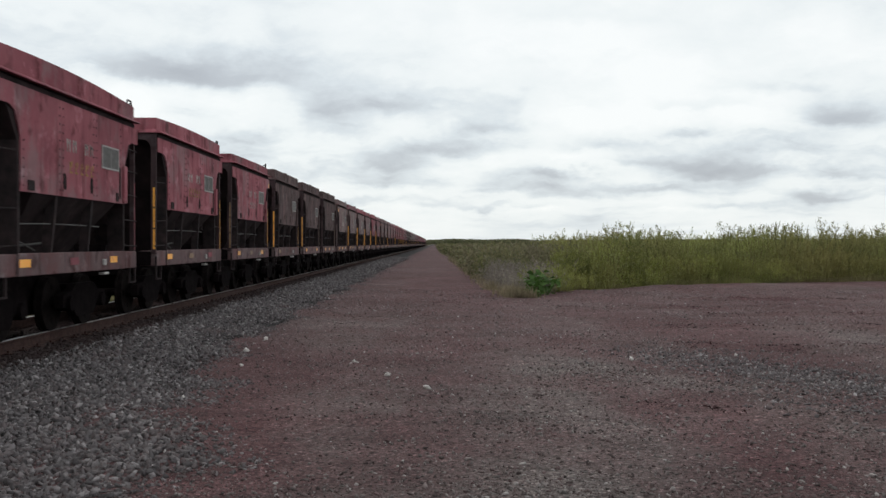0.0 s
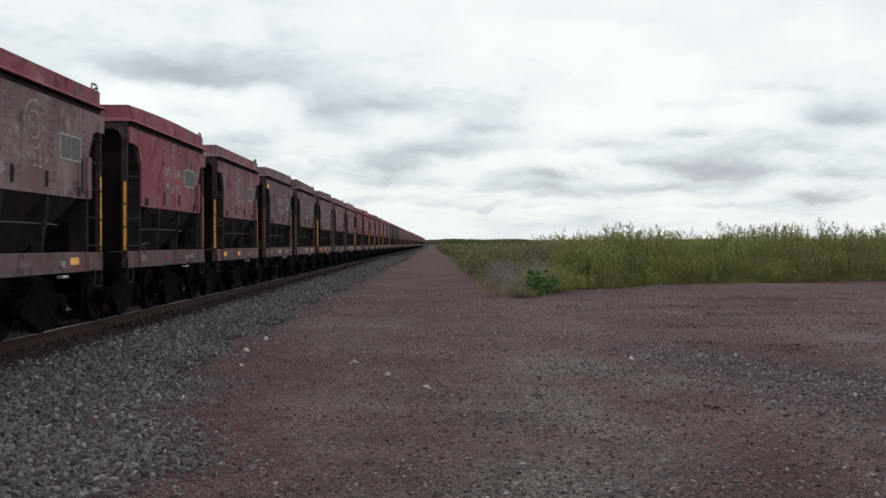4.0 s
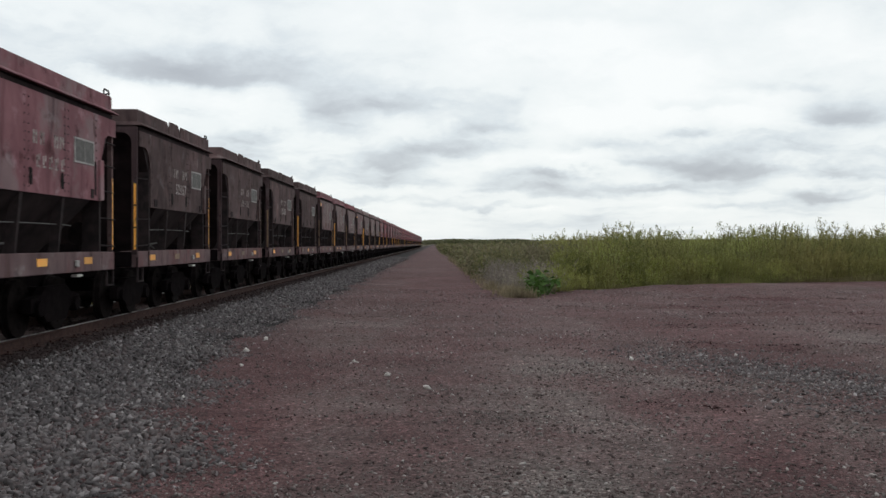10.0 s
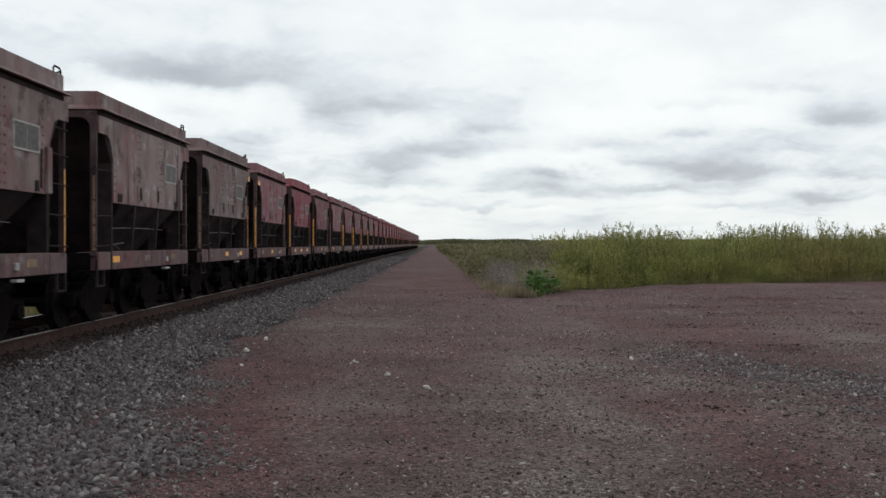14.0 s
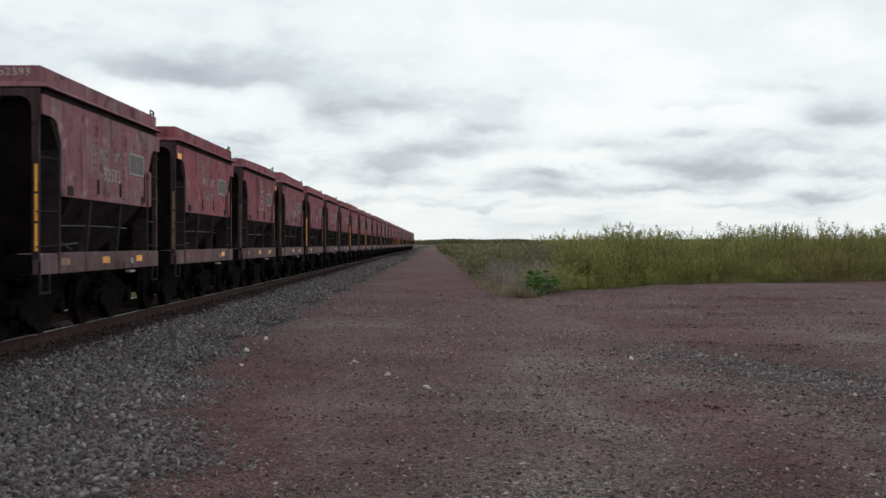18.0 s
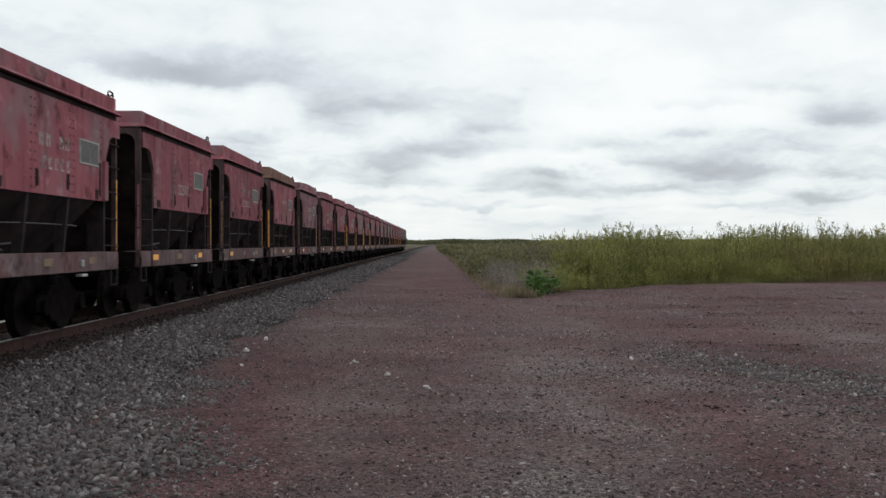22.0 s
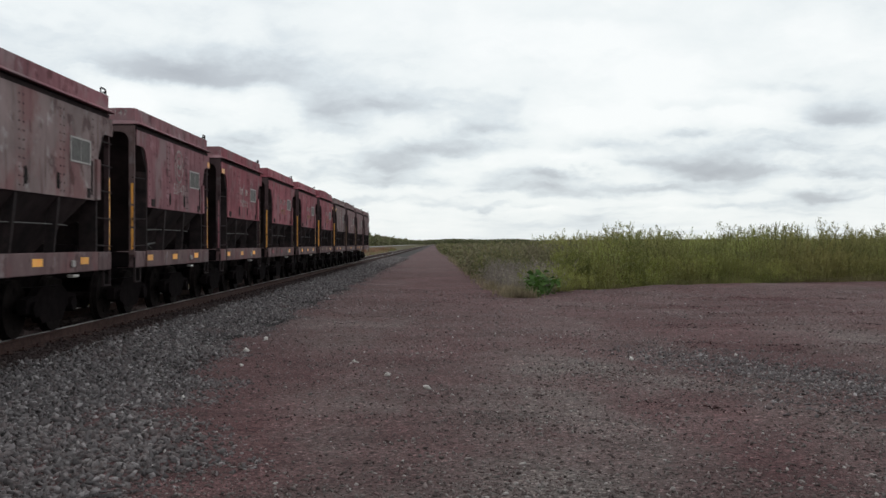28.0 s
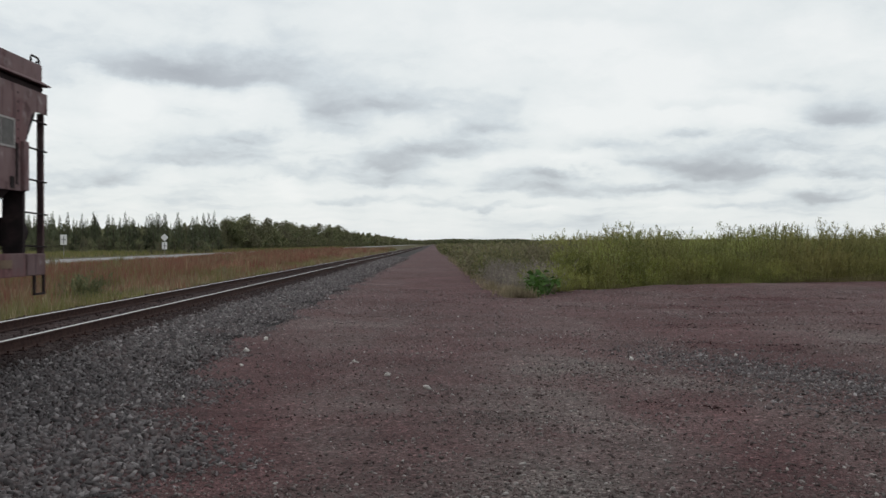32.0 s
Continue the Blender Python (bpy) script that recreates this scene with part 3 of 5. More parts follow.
def mark_cars():
    """Painted marks: numbers, worn letters as plain bars, emblem rings, corner reflectors."""
    numbers = number_meshes()
    bm = bmesh.new()
    for y in (-0.50, -0.25, 0.27, 0.49):
        box(bm, 1.4125, 1.4145, y - 0.075, y - 0.025, 2.68, 2.86)
        box(bm, 1.4125, 1.4145, y + 0.03, y + 0.07, 2.68, 2.86)
        box(bm, 1.4125, 1.4145, y - 0.02, y + 0.025, 2.79, 2.83)
    letters = part("worn_lettering", bm, LETTER, None).data
    bm = bmesh.new()
    for i in range(5):
        y = -0.40 + 0.23 * i
        box(bm, 1.4125, 1.4145, y - 0.07, y + 0.06, 2.37, 2.40)
        box(bm, 1.4125, 1.4145, y - 0.06, y - 0.01, 2.41, 2.53)
        box(bm, 1.4125, 1.4145, y + 0.02, y + 0.06, 2.46, 2.55)
    digits = part("worn_number", bm, LETTER, None).data
    bm = bmesh.new()
    n = 28
    for r0, r1 in ((0.30, 0.345), (0.17, 0.20)):
        loops = []
        for x, r in ((1.4125, r0), (1.4125, r1), (1.4145, r1), (1.4145, r0)):
            loops.append([(x, 0.07 + r * math.cos(2 * math.pi * i / n), 2.93 + r * math.sin(2 * math.pi * i / n)) for i in range(n)])
        loft(bm, loops + loops[:1])
    box(bm, 1.4125, 1.4145, -0.06, 0.20, 2.88, 2.97)
    ring = part("emblem_ring", bm, LETTER, None).data
    bm = bmesh.new()
    box(bm, 1.4125, 1.417, -2.95, -2.62, 3.10, 3.22)
    front = part("corner_reflector", bevel(bm, 0.002), YELLOW, None).data
    bm = bmesh.new()
    box(bm, 1.4125, 1.417, 2.74, 2.94, 3.12, 3.24)
    rear = part("corner_reflector", bevel(bm, 0.002), YELLOW, None).data
    for o in [o for o in bpy.data.objects if o.parent is None and o.data in (letters, digits, ring, front, rear)]:
        bpy.data.objects.remove(o)
    turn = Matrix(((0, 0, 1, 1.4135), (1, 0, 0, 0.06), (0, 1, 0, 2.45), (0, 0, 0, 1)))
    end_turn = Matrix(((0.48, 0, 0, 1.02), (0, 0, -0.48, -2.9225), (0, 0.48, 0, 3.675), (0, 0, 0, 1)))
    for k, car in enumerate(cars):
        def stick(name, mesh, material, label):
            o = new(name, mesh)
            o.parent = car
            o["label"] = label
            if mesh.materials:
                o.material_slots[0].link = "OBJECT"
                o.material_slots[0].material = material
            return o

        faded = FADED_YELLOW if PAINTS[k] == "R" and k in (4, 5, 6, 20, 24, 25, 26, 57, 73, 74, 60) else LETTER
        if k in numbers:
            if not numbers[k].materials:
                numbers[k].materials.append(LETTER)
            stick("painted_number", numbers[k], faded, "worn painted car number").matrix_basis = turn
            if k in (46, 44, 32, 30, 8, 66, 68):
                stick("end_number", numbers[k], LETTER, "white car number on the end board").matrix_basis = end_turn
        elif k not in UNMARKED:
            tagged(stick("worn_number", digits, RING_WHITE if faded is LETTER else faded, "worn painted car number"), kind="stuff")
        if k in RINGED:
            stick("emblem_ring", ring, RING_WHITE, "faded white ring emblem")
        elif k not in UNMARKED and k not in (29, 28, 22):
            tagged(stick("worn_lettering", letters, RING_WHITE, "worn painted letters"), kind="stuff")
        if k in ORANGE_FRONT:
            stick("corner_reflector", front, YELLOW, "orange corner reflector")
        if k in ORANGE_REAR:
            stick("corner_reflector", rear, YELLOW, "orange corner reflector")


def build_train():
    first = ore_car()
    for crown, lean, cut in ((0.0, 0.0, False), (0.06, 0.1, False), (0.10, -0.2, False), (0.05, 0.3, False), (0.0, 0.0, True), (0.0, 0.0, False), (0.04, 0.4, False), (0.0, 0.0, True)):
        n = len(SIDEBOARDS)
        bm = extension_mesh(crown, lean, cut, {4: 3.83, 5: 3.83, 6: 3.71}.get(n, 3.765), 0.05 if n == 5 else 0.0)
        bmesh.ops.recalc_face_normals(bm, faces=bm.faces)
        mesh = bpy.data.meshes.new("hopper_extension")
        bm.to_mesh(mesh)
        bm.free()
        mesh.materials.append(PAINT["R"])
        SIDEBOARDS.append(mesh)
    words = {"R": "maroon", "M": "faded maroon", "B": "brown", "D": "sooty dark", "G": "dusty grey-brown"}
    rng = random.Random(5)
    for k in range(CARS):
        car = first if k == 0 else copy_thing(first, Matrix())
        cars.append(car)
    for k, car in enumerate(cars):
        code = PAINTS[k]
        car["label"] = words[code] + " steel ore hopper car, dusty, rolling on rails"
        for o in car.children_recursive:
            kind = o.get("paint")
            if kind:
                if kind == 2:
                    o.data = SIDEBOARDS[(4 if k > 60 else 7) if code == "D" else CROWNED.get(k, 0)]
                if kind == 3:
                    o.material_slots[0].link = "OBJECT"
                    o.material_slots[0].material = (YELLOW, DULL_TAPE, PAINT[code])[rng.choice((0, 0, 0, 1, 1, 2))]
                    continue
                if kind in (4, 5):
                    o.material_slots[0].link = "OBJECT"
                    o.material_slots[0].material = PAINT["S"] if kind == 4 else PAINT[rng.choice(("P", "P", "P", "D"))]
                    continue
                slot = o.material_slots[0]
                slot.link = "OBJECT"
                slot.material = PAINT[EXTENSION_PAINT.get(k, code) if kind == 2 else code]
        car.location = (TRACK_X, tail_y(0) - 2.92 - PITCH * k, RAIL_TOP)
    for car in cars:
        for o in car.children_recursive:
            if "paint" in o:
                del o["paint"]



# ---- ground ----
def gravel_material():
    """Packed gravel: grey stone, red ore dust in drifts along the wheel tracks."""
    m = bpy.data.materials.new("red_grey_gravel")
    tree, nodes, links = nodes_of(m)
    coord = nodes.new("ShaderNodeTexCoord")

    def noise_of(scale, st=(1, 1, 1), detail=6, r=0.6, turn=0.0):
        mp = nodes.new("ShaderNodeMapping")
        mp.inputs["Scale"].default_value = st
        mp.inputs["Rotation"].default_value = (0, 0, turn)
        links.new(coord.outputs["Object"], mp.inputs[0])
        n = nodes.new("ShaderNodeTexNoise")
        n.inputs["Scale"].default_value, n.inputs["Detail"].default_value, n.inputs["Roughness"].default_value = scale, detail, r
        links.new(mp.outputs[0], n.inputs["Vector"])
        return n.outputs["Fac"]

    def ramp(v, *stops):
        n = nodes.new("ShaderNodeValToRGB")
        els = n.color_ramp.elements
        els[0].position, els[0].color = stops[0][0], (*stops[0][1], 1)
        els[1].position, els[1].color = stops[-1][0], (*stops[-1][1], 1)
        for p, c in stops[1:-1]:
            els.new(p).color = (*c, 1)
        links.new(v, n.inputs[0])
        return n.outputs[0]

    def blend(fac, a, b, kind="MIX"):
        n = nodes.new("ShaderNodeMix")
        n.data_type, n.blend_type = "RGBA", kind
        for key, v in (("Factor", fac), ("A", a), ("B", b)):
            if isinstance(v, (float, int)):
                n.inputs[key].default_value = v
            else:
                links.new(v, n.inputs[key])
        return n.outputs["Result"]

    cells = nodes.new("ShaderNodeTexVoronoi")
    cells.inputs["Scale"].default_value = 55
    links.new(coord.outputs["Object"], cells.inputs["Vector"])
    spot = nodes.new("ShaderNodeSeparateColor")
    links.new(cells.outputs["Color"], spot.inputs[0])
    grey = ramp(spot.outputs[0], (0.0, (0.073, 0.062, 0.060)), (0.6, (0.118, 0.102, 0.096)), (0.93, (0.178, 0.160, 0.152)), (1.0, (0.29, 0.27, 0.255)))
    red = ramp(spot.outputs[1], (0.0, (0.052, 0.026, 0.028)), (0.6, (0.086, 0.043, 0.045)), (0.95, (0.122, 0.066, 0.067)), (1.0, (0.205, 0.146, 0.146)))
    patch = ramp(noise_of(0.13, (1.3, 0.6, 1), 6, 0.62, 0.5), (0.39, (0, 0, 0)), (0.56, (1, 1, 1)))
    drift = ramp(noise_of(0.45, (1.2, 0.7, 1), 6, 0.65, 0.4), (0.48, (0, 0, 0)), (0.62, (0.75, 0.75, 0.75)))
    place_of = nodes.new("ShaderNodeSeparateXYZ")
    links.new(coord.outputs["Object"], place_of.inputs[0])
    spill = nodes.new("ShaderNodeMapRange")
    spill.inputs["From Min"].default_value, spill.inputs["From Max"].default_value = 12.0, 24.0
    spill.inputs["To Max"].default_value = 0.62
    links.new(place_of.outputs["Y"], spill.inputs["Value"])
    both = blend(1.0, patch, drift, "SCREEN")
    dusty = ramp(spill.outputs["Result"], (0.0, (0, 0, 0)), (1.0, (1, 1, 1)))
    both = blend(1.0, both, dusty, "SCREEN")
    col = blend(both, grey, red)
    shade = ramp(noise_of(1.3, (0.6, 1.5, 1), 6, 0.65, 0.3), (0.3, (0.80, 0.80, 0.80)), (0.65, (1.12, 1.12, 1.12)))
    col = blend(1.0, col, shade, "MULTIPLY")
    damp = ramp(noise_of(0.30, (1.0, 0.9, 1), 6, 0.72, -0.25), (0.40, (0.74, 0.69, 0.70)), (0.60, (1.08, 1.08, 1.08)))
    col = blend(1.0, col, damp, "MULTIPLY")
    grain = ramp(noise_of(22, (1, 1, 1), 6, 0.75), (0.34, (0.36, 0.36, 0.36)), (0.66, (1.62, 1.62, 1.62)))
    col = blend(1.0, col, grain, "MULTIPLY")
    coarse = nodes.new("ShaderNodeTexVoronoi")
    coarse.inputs["Scale"].default_value = 30
    links.new(coord.outputs["Object"], coarse.inputs["Vector"])
    lump = nodes.new("ShaderNodeSeparateColor")
    links.new(coarse.outputs["Color"], lump.inputs[0])
    col = blend(1.0, col, ramp(lump.outputs[2], (0.0, (0.80, 0.80, 0.80)), (0.5, (1.0, 1.0, 1.0)), (0.92, (1.15, 1.15, 1.15)), (1.0, (1.9, 1.9, 1.9))), "MULTIPLY")
    bsdf = nodes.new("ShaderNodeBsdfPrincipled")
    bsdf.inputs["Roughness"].default_value = 0.95
    bsdf.inputs["Specular IOR Level"].default_value = 0.2
    links.new(col, bsdf.inputs["Base Color"])
    b1 = nodes.new("ShaderNodeBump")
    b1.inputs["Strength"].default_value, b1.inputs["Distance"].default_value = 1.0, 0.02
    links.new(noise_of(30, (1, 1, 1), 4, 0.7), b1.inputs["Height"])
    b2 = nodes.new("ShaderNodeBump")
    b2.inputs["Strength"].default_value, b2.inputs["Distance"].default_value = 0.3, 0.05
    links.new(noise_of(2.2, (0.7, 1.4, 1), 4, 0.6), b2.inputs["Height"])
    links.new(b1.outputs[0], b2.inputs["Normal"])
    links.new(b2.outputs[0], bsdf.inputs["Normal"])
    out = nodes.new("ShaderNodeOutputMaterial")
    links.new(bsdf.outputs[0], out.inputs[0])
    return m


def leaf_material(name, tones, dry=None, through_light=0.25):
    """Thin leaves: a tone for each leaf, patches of drier growth, some light let through."""
    m = bpy.data.materials.new(name)
    tree, nodes, links = nodes_of(m)
    geo = nodes.new("ShaderNodeNewGeometry")
    ramp = nodes.new("ShaderNodeValToRGB")
    els = ramp.color_ramp.elements
    els[0].color, els[1].color = (*tones[0], 1), (*tones[-1], 1)
    for i, c in enumerate(tones[1:-1], 1):
        els.new(i / (len(tones) - 1)).color = (*c, 1)
    links.new(geo.outputs["Random Per Island"], ramp.inputs[0])
    info = nodes.new("ShaderNodeObjectInfo")
    rng = nodes.new("ShaderNodeMapRange")
    rng.inputs["To Min"].default_value, rng.inputs["To Max"].default_value = 0.74, 1.28
    links.new(info.outputs["Random"], rng.inputs["Value"])
    hsv = nodes.new("ShaderNodeHueSaturation")
    links.new(ramp.outputs[0], hsv.inputs["Color"])
    links.new(rng.outputs[0], hsv.inputs["Value"])
    patchy = nodes.new("ShaderNodeTexNoise")
    patchy.inputs["Scale"].default_value, patchy.inputs["Detail"].default_value = 0.55, 3
    links.new(geo.outputs["Position"], patchy.inputs["Vector"])
    vigour = nodes.new("ShaderNodeMapRange")
    vigour.inputs["From Min"].default_value, vigour.inputs["From Max"].default_value = 0.34, 0.66
    vigour.inputs["To Min"].default_value, vigour.inputs["To Max"].default_value = 0.66, 1.34
    links.new(patchy.outputs["Fac"], vigour.inputs["Value"])
    both = nodes.new("ShaderNodeMath")
    both.operation = "MULTIPLY"
    links.new(rng.outputs[0], both.inputs[0])
    links.new(vigour.outputs[0], both.inputs[1])
    links.new(both.outputs[0], hsv.inputs["Value"])
    col = hsv.outputs[0]
    if dry:
        n = nodes.new("ShaderNodeTexNoise")
        n.inputs["Scale"].default_value, n.inputs["Detail"].default_value = 0.12, 4
        links.new(geo.outputs["Position"], n.inputs["Vector"])
        r = nodes.new("ShaderNodeMapRange")
        r.inputs["From Min"].default_value, r.inputs["From Max"].default_value = 0.45, 0.62
        links.new(n.outputs["Fac"], r.inputs["Value"])
        mix = nodes.new("ShaderNodeMix")
        mix.data_type = "RGBA"
        links.new(r.outputs[0], mix.inputs["Factor"])
        links.new(col, mix.inputs["A"])
        mix.inputs["B"].default_value = (*dry, 1)
        col = mix.outputs["Result"]
    dif = nodes.new("ShaderNodeBsdfPrincipled")
    dif.inputs["Roughness"].default_value = 0.7
    dif.inputs["Specular IOR Level"].default_value = 0.2
    links.new(col, dif.inputs["Base Color"])
    tra = nodes.new("ShaderNodeBsdfTranslucent")
    links.new(col, tra.inputs["Color"])
    mix = nodes.new("ShaderNodeMixShader")
    mix.inputs[0].default_value = through_light
    links.new(dif.outputs[0], mix.inputs[1])
    links.new(tra.outputs[0], mix.inputs[2])
    out = nodes.new("ShaderNodeOutputMaterial")
    links.new(mix.outputs[0], out.inputs[0])
    return m


GRAVEL = gravel_material()
BALLAST = surface("grey_ballast", (0.016, 0.015, 0.016), (0.075, 0.070, 0.072), 16, 0.95, 0, 1.0, 30, (0.05, 0.036, 0.036), 0.5, 0.6, (1, 1, 1), 0, "Object", 0.05)
STONE = surface("ballast_stone", (0.075, 0.070, 0.071), (0.17, 0.16, 0.16), 12, 0.9, 0, 0.3, 60, (0.085, 0.058, 0.058), 0.7, 0.60, vary=0.25,
                island=((0.020, 0.018, 0.020), (0.132, 0.119, 0.125), (0.056, 0.050, 0.053), (0.200, 0.182, 0.188), (0.110, 0.085, 0.087), (0.034, 0.030, 0.033), (0.36, 0.335, 0.34)))
DIRTY_STONE = surface("ore_dusted_stone", (0.022, 0.016, 0.016), (0.060, 0.043, 0.043), 12, 0.9, 0, 0.3, 60, (0.05, 0.03, 0.03), 0.7, 0.55,
                      island=((0.018, 0.014, 0.014), (0.052, 0.038, 0.038), (0.030, 0.022, 0.022), (0.085, 0.068, 0.067)))
# Clods darker than the gravel: their shadows and damp are in the colour.
CLOD = surface("shadowed_red_clod", (0.016, 0.010, 0.010), (0.045, 0.022, 0.023), 14, 0.95, 0, 0.3, 60,
               island=((0.014, 0.010, 0.010), (0.050, 0.024, 0.025), (0.030, 0.017, 0.017), (0.070, 0.034, 0.035)))
PEBBLE = surface("yard_pebble", (0.05, 0.044, 0.043), (0.11, 0.10, 0.097), 12, 0.9, 0, 0.2, 60,
                 island=((0.030, 0.022, 0.022), (0.15, 0.112, 0.110), (0.042, 0.028, 0.029), (0.13, 0.118, 0.114), (0.25, 0.225, 0.218), (0.060, 0.036, 0.037), (0.16, 0.104, 0.106), (0.44, 0.42, 0.405)))
WHITE_STONE = surface("white_quartz", (0.42, 0.40, 0.38), (0.6, 0.58, 0.56), 20, 0.8, 0, 0.3, 60)
FIELD = surface("dry_field_soil", (0.050, 0.044, 0.024), (0.085, 0.075, 0.036), 3, 0.95, 0, 0.6, 20, (0.085, 0.050, 0.034), 0.08, 0.55)
SCRUB = surface("scrub_soil", (0.045, 0.048, 0.022), (0.090, 0.090, 0.042), 2, 0.95, 0, 0.6, 20, (0.068, 0.053, 0.042), 0.1, 0.6)


def axis(*spans):
    out = []
    for a, b, step in spans:
        out += list(np.arange(a, b, step))
    return np.array(out + [spans[-1][1]])


# old ridges pushed up by a grader: middle x, y, slant, half length, height
RIDGES = ((5.5, 26.8, -0.10, 2.6, 0.045), (10.0, 24.5, 0.05, 4.0, 0.055), (8.0, 20.6, -0.06, 3.4, 0.05), (9.5, 31.0, 0.08, 3.0, 0.065),
          (3.4, 10.1, -0.55, 1.4, 0.04), (-1.3, 9.7, 0.10, 1.0, 0.035), (6.2, 16.6, -0.18, 2.4, 0.05))


def yard_z(x, y):
    """Slight unevenness of the yard."""
    mound = 0.15 * np.exp(-((x - 8.5) / 1.5) ** 2 - ((y - 37.6) / 1.3) ** 2) + 0.10 * np.exp(-((x - 13.5) / 2.2) ** 2 - ((y - 39.5) / 1.6) ** 2)
    for x0, y0, slant, length, high in RIDGES:
        along, off = (x - x0), y - y0 - slant * (x - x0) - 0.12 * np.sin(2.3 * x + y0)
        mound = mound + high * np.exp(-(along / length) ** 4 - (off / 0.22) ** 2) * (0.65 + 0.35 * np.sin(5.1 * x + y0)) - 0.6 * high * np.exp(-(along / length) ** 4 - ((off + 0.45) / 0.25) ** 2)
    return mound + 0.018 * np.sin(x * 1.3 + 0.7 * np.sin(y * 0.45)) * np.cos(y * 0.8 + 0.5 * x) + 0.006 * np.sin(2.9 * y + 1.9 * x) * np.sin(1.7 * x - 0.9 * y)


def ground_z(x, y):
    """Height of the natural ground."""
    z = np.where(x < -9.2, -np.clip((-9.2 - x) / 2.5, 0, 1) * 0.45, 0.0)
    return z + np.where((x > -3.4) & (x < 30) & (y > 1) & (y < 60), yard_z(x, y), 0.0)


def yard_edge(x):
    """How far the bare yard reaches before the thicket begins."""
    return np.interp(x, [2.2, 2.8, 3.8, 4.7, 6.7, 8.0, 11.3, 15.0, 20.0, 60.0], [41.0, 31.5, 33.5, 37.4, 37.6, 39.6, 43.0, 44.0, 46.0, 46.0])


def mesh_from(name, co, faces, materials, smooth=False):
    """A mesh from arrays; faces all have the same number of corners."""
    mesh = bpy.data.meshes.new(name)
    n, k = faces.shape
    mesh.vertices.add(len(co))
    mesh.vertices.foreach_set("co", np.asarray(co, dtype=np.float32).reshape(-1))
    mesh.loops.add(n * k)
    mesh.loops.foreach_set("vertex_index", faces.astype(np.int32).reshape(-1))
    mesh.polygons.add(n)
    mesh.polygons.foreach_set("loop_start", np.arange(0, n * k, k, dtype=np.int32))
    mesh.polygons.foreach_set("loop_total", np.full(n, k, dtype=np.int32))
    if smooth:
        mesh.polygons.foreach_set("use_smooth", np.ones(n, dtype=bool))
    for m in materials:
        mesh.materials.append(m)
    mesh.update(calc_edges=True)
    mesh.validate()
    return mesh


def make_ground():
    xs = axis((-3500, -200, 300), (-200, -60, 20), (-60, -12, 4), (-12, -3.6, 0.4), (-3.6, 24, 0.25), (24, 60, 3), (60, 200, 20), (200, 3500, 300))
    ys = axis((-1500, -100, 100), (-100, 0, 10), (0, 50, 0.25), (50, 100, 2.5), (100, 300, 20), (300, 4800, 300))
    gx, gy = np.meshgrid(xs, ys)
    co = np.stack([gx, gy, ground_z(gx, gy)], -1).reshape(-1, 3)
    nx, ny = len(xs), len(ys)
    i = (np.arange(ny - 1)[:, None] * nx + np.arange(nx - 1)[None]).reshape(-1)
    faces = np.stack([i, i + 1, i + 1 + nx, i + nx], 1)
    mesh = mesh_from("ground", co, faces, (GRAVEL, FIELD, SCRUB), True)
    mid = co[faces].mean(1)
    x, y = mid[:, 0], mid[:, 1]
    road_edge = np.interp(y, [41, 63, 168, 1000], [2.5, 2.3, 1.1, 0.9]) + 0.35 * np.sin(0.61 * y) * np.sin(0.23 * y + 1)
    scrub = np.where(x < 2.2, (y > 41) & (x > road_edge), y > yard_edge(x) + 0.4 * np.sin(3 * x) + np.interp(x, [3.8, 4.8], [3.5, 0.0]))
    slot = np.where(x < -9.4, 1, np.where(scrub, 2, 0))
    mesh.polygons.foreach_set("material_index", slot.astype(np.int32))
    tagged(new("ground", mesh), "packed red and grey gravel yard running into scrub", "ground", kind="structure")


make_ground()


def extruded(name, outline, y0, y1, material, step=None):
    """A strip with an (x, z) outline laid along the track."""
    ys = [y0, y1] if not step else list(np.arange(y0, y1, step)) + [y1]
    bm = bmesh.new()
    rows = loft(bm, [[(x, y, z) for x, z in outline] for y in ys])
    bm.faces.new(rows[0])
    bm.faces.new(rows[-1])
    return part(name, bm, material, None)


bed = extruded("ballast_bed", [(-10.6, -0.6), (-8.6, 0.128), (-5.15, 0.128), (-3.1, -0.03), (-3.1, -0.6)], -640, 3000, BALLAST)
TRACK_DIRT = surface("ore_dusted_ballast", (0.020, 0.013, 0.013), (0.048, 0.031, 0.031), 9, 0.95, 0, 1.0, 24, (0.065, 0.042, 0.042), 0.8, 0.6, (1, 1, 1), 0, "Object", 0.05)
bed.data.materials.append(TRACK_DIRT)
for face in bed.data.polygons:
    if abs(face.normal.z) > 0.99 and face.center.z > 0.1:
        face.material_index = 1
tagged(bed, "grey crushed-stone ballast bed under the track", "ballast", kind="structure")

RAIL_SIDE = surface("rusty_rail", (0.034, 0.020, 0.018), (0.066, 0.038, 0.034), 12, 0.85, 0.0, 0.3, 40)
RAIL_HEAD = surface("polished_rail_head", (0.34, 0.33, 0.33), (0.46, 0.45, 0.44), 30, 0.34, 0.6, 0.0)
TIE = surface("weathered_tie", (0.022, 0.015, 0.015), (0.048, 0.032, 0.031), 6, 0.9, 0, 0.5, 30, (0.075, 0.042, 0.04), 1.5, 0.5, (1, 6, 1), 0.25)

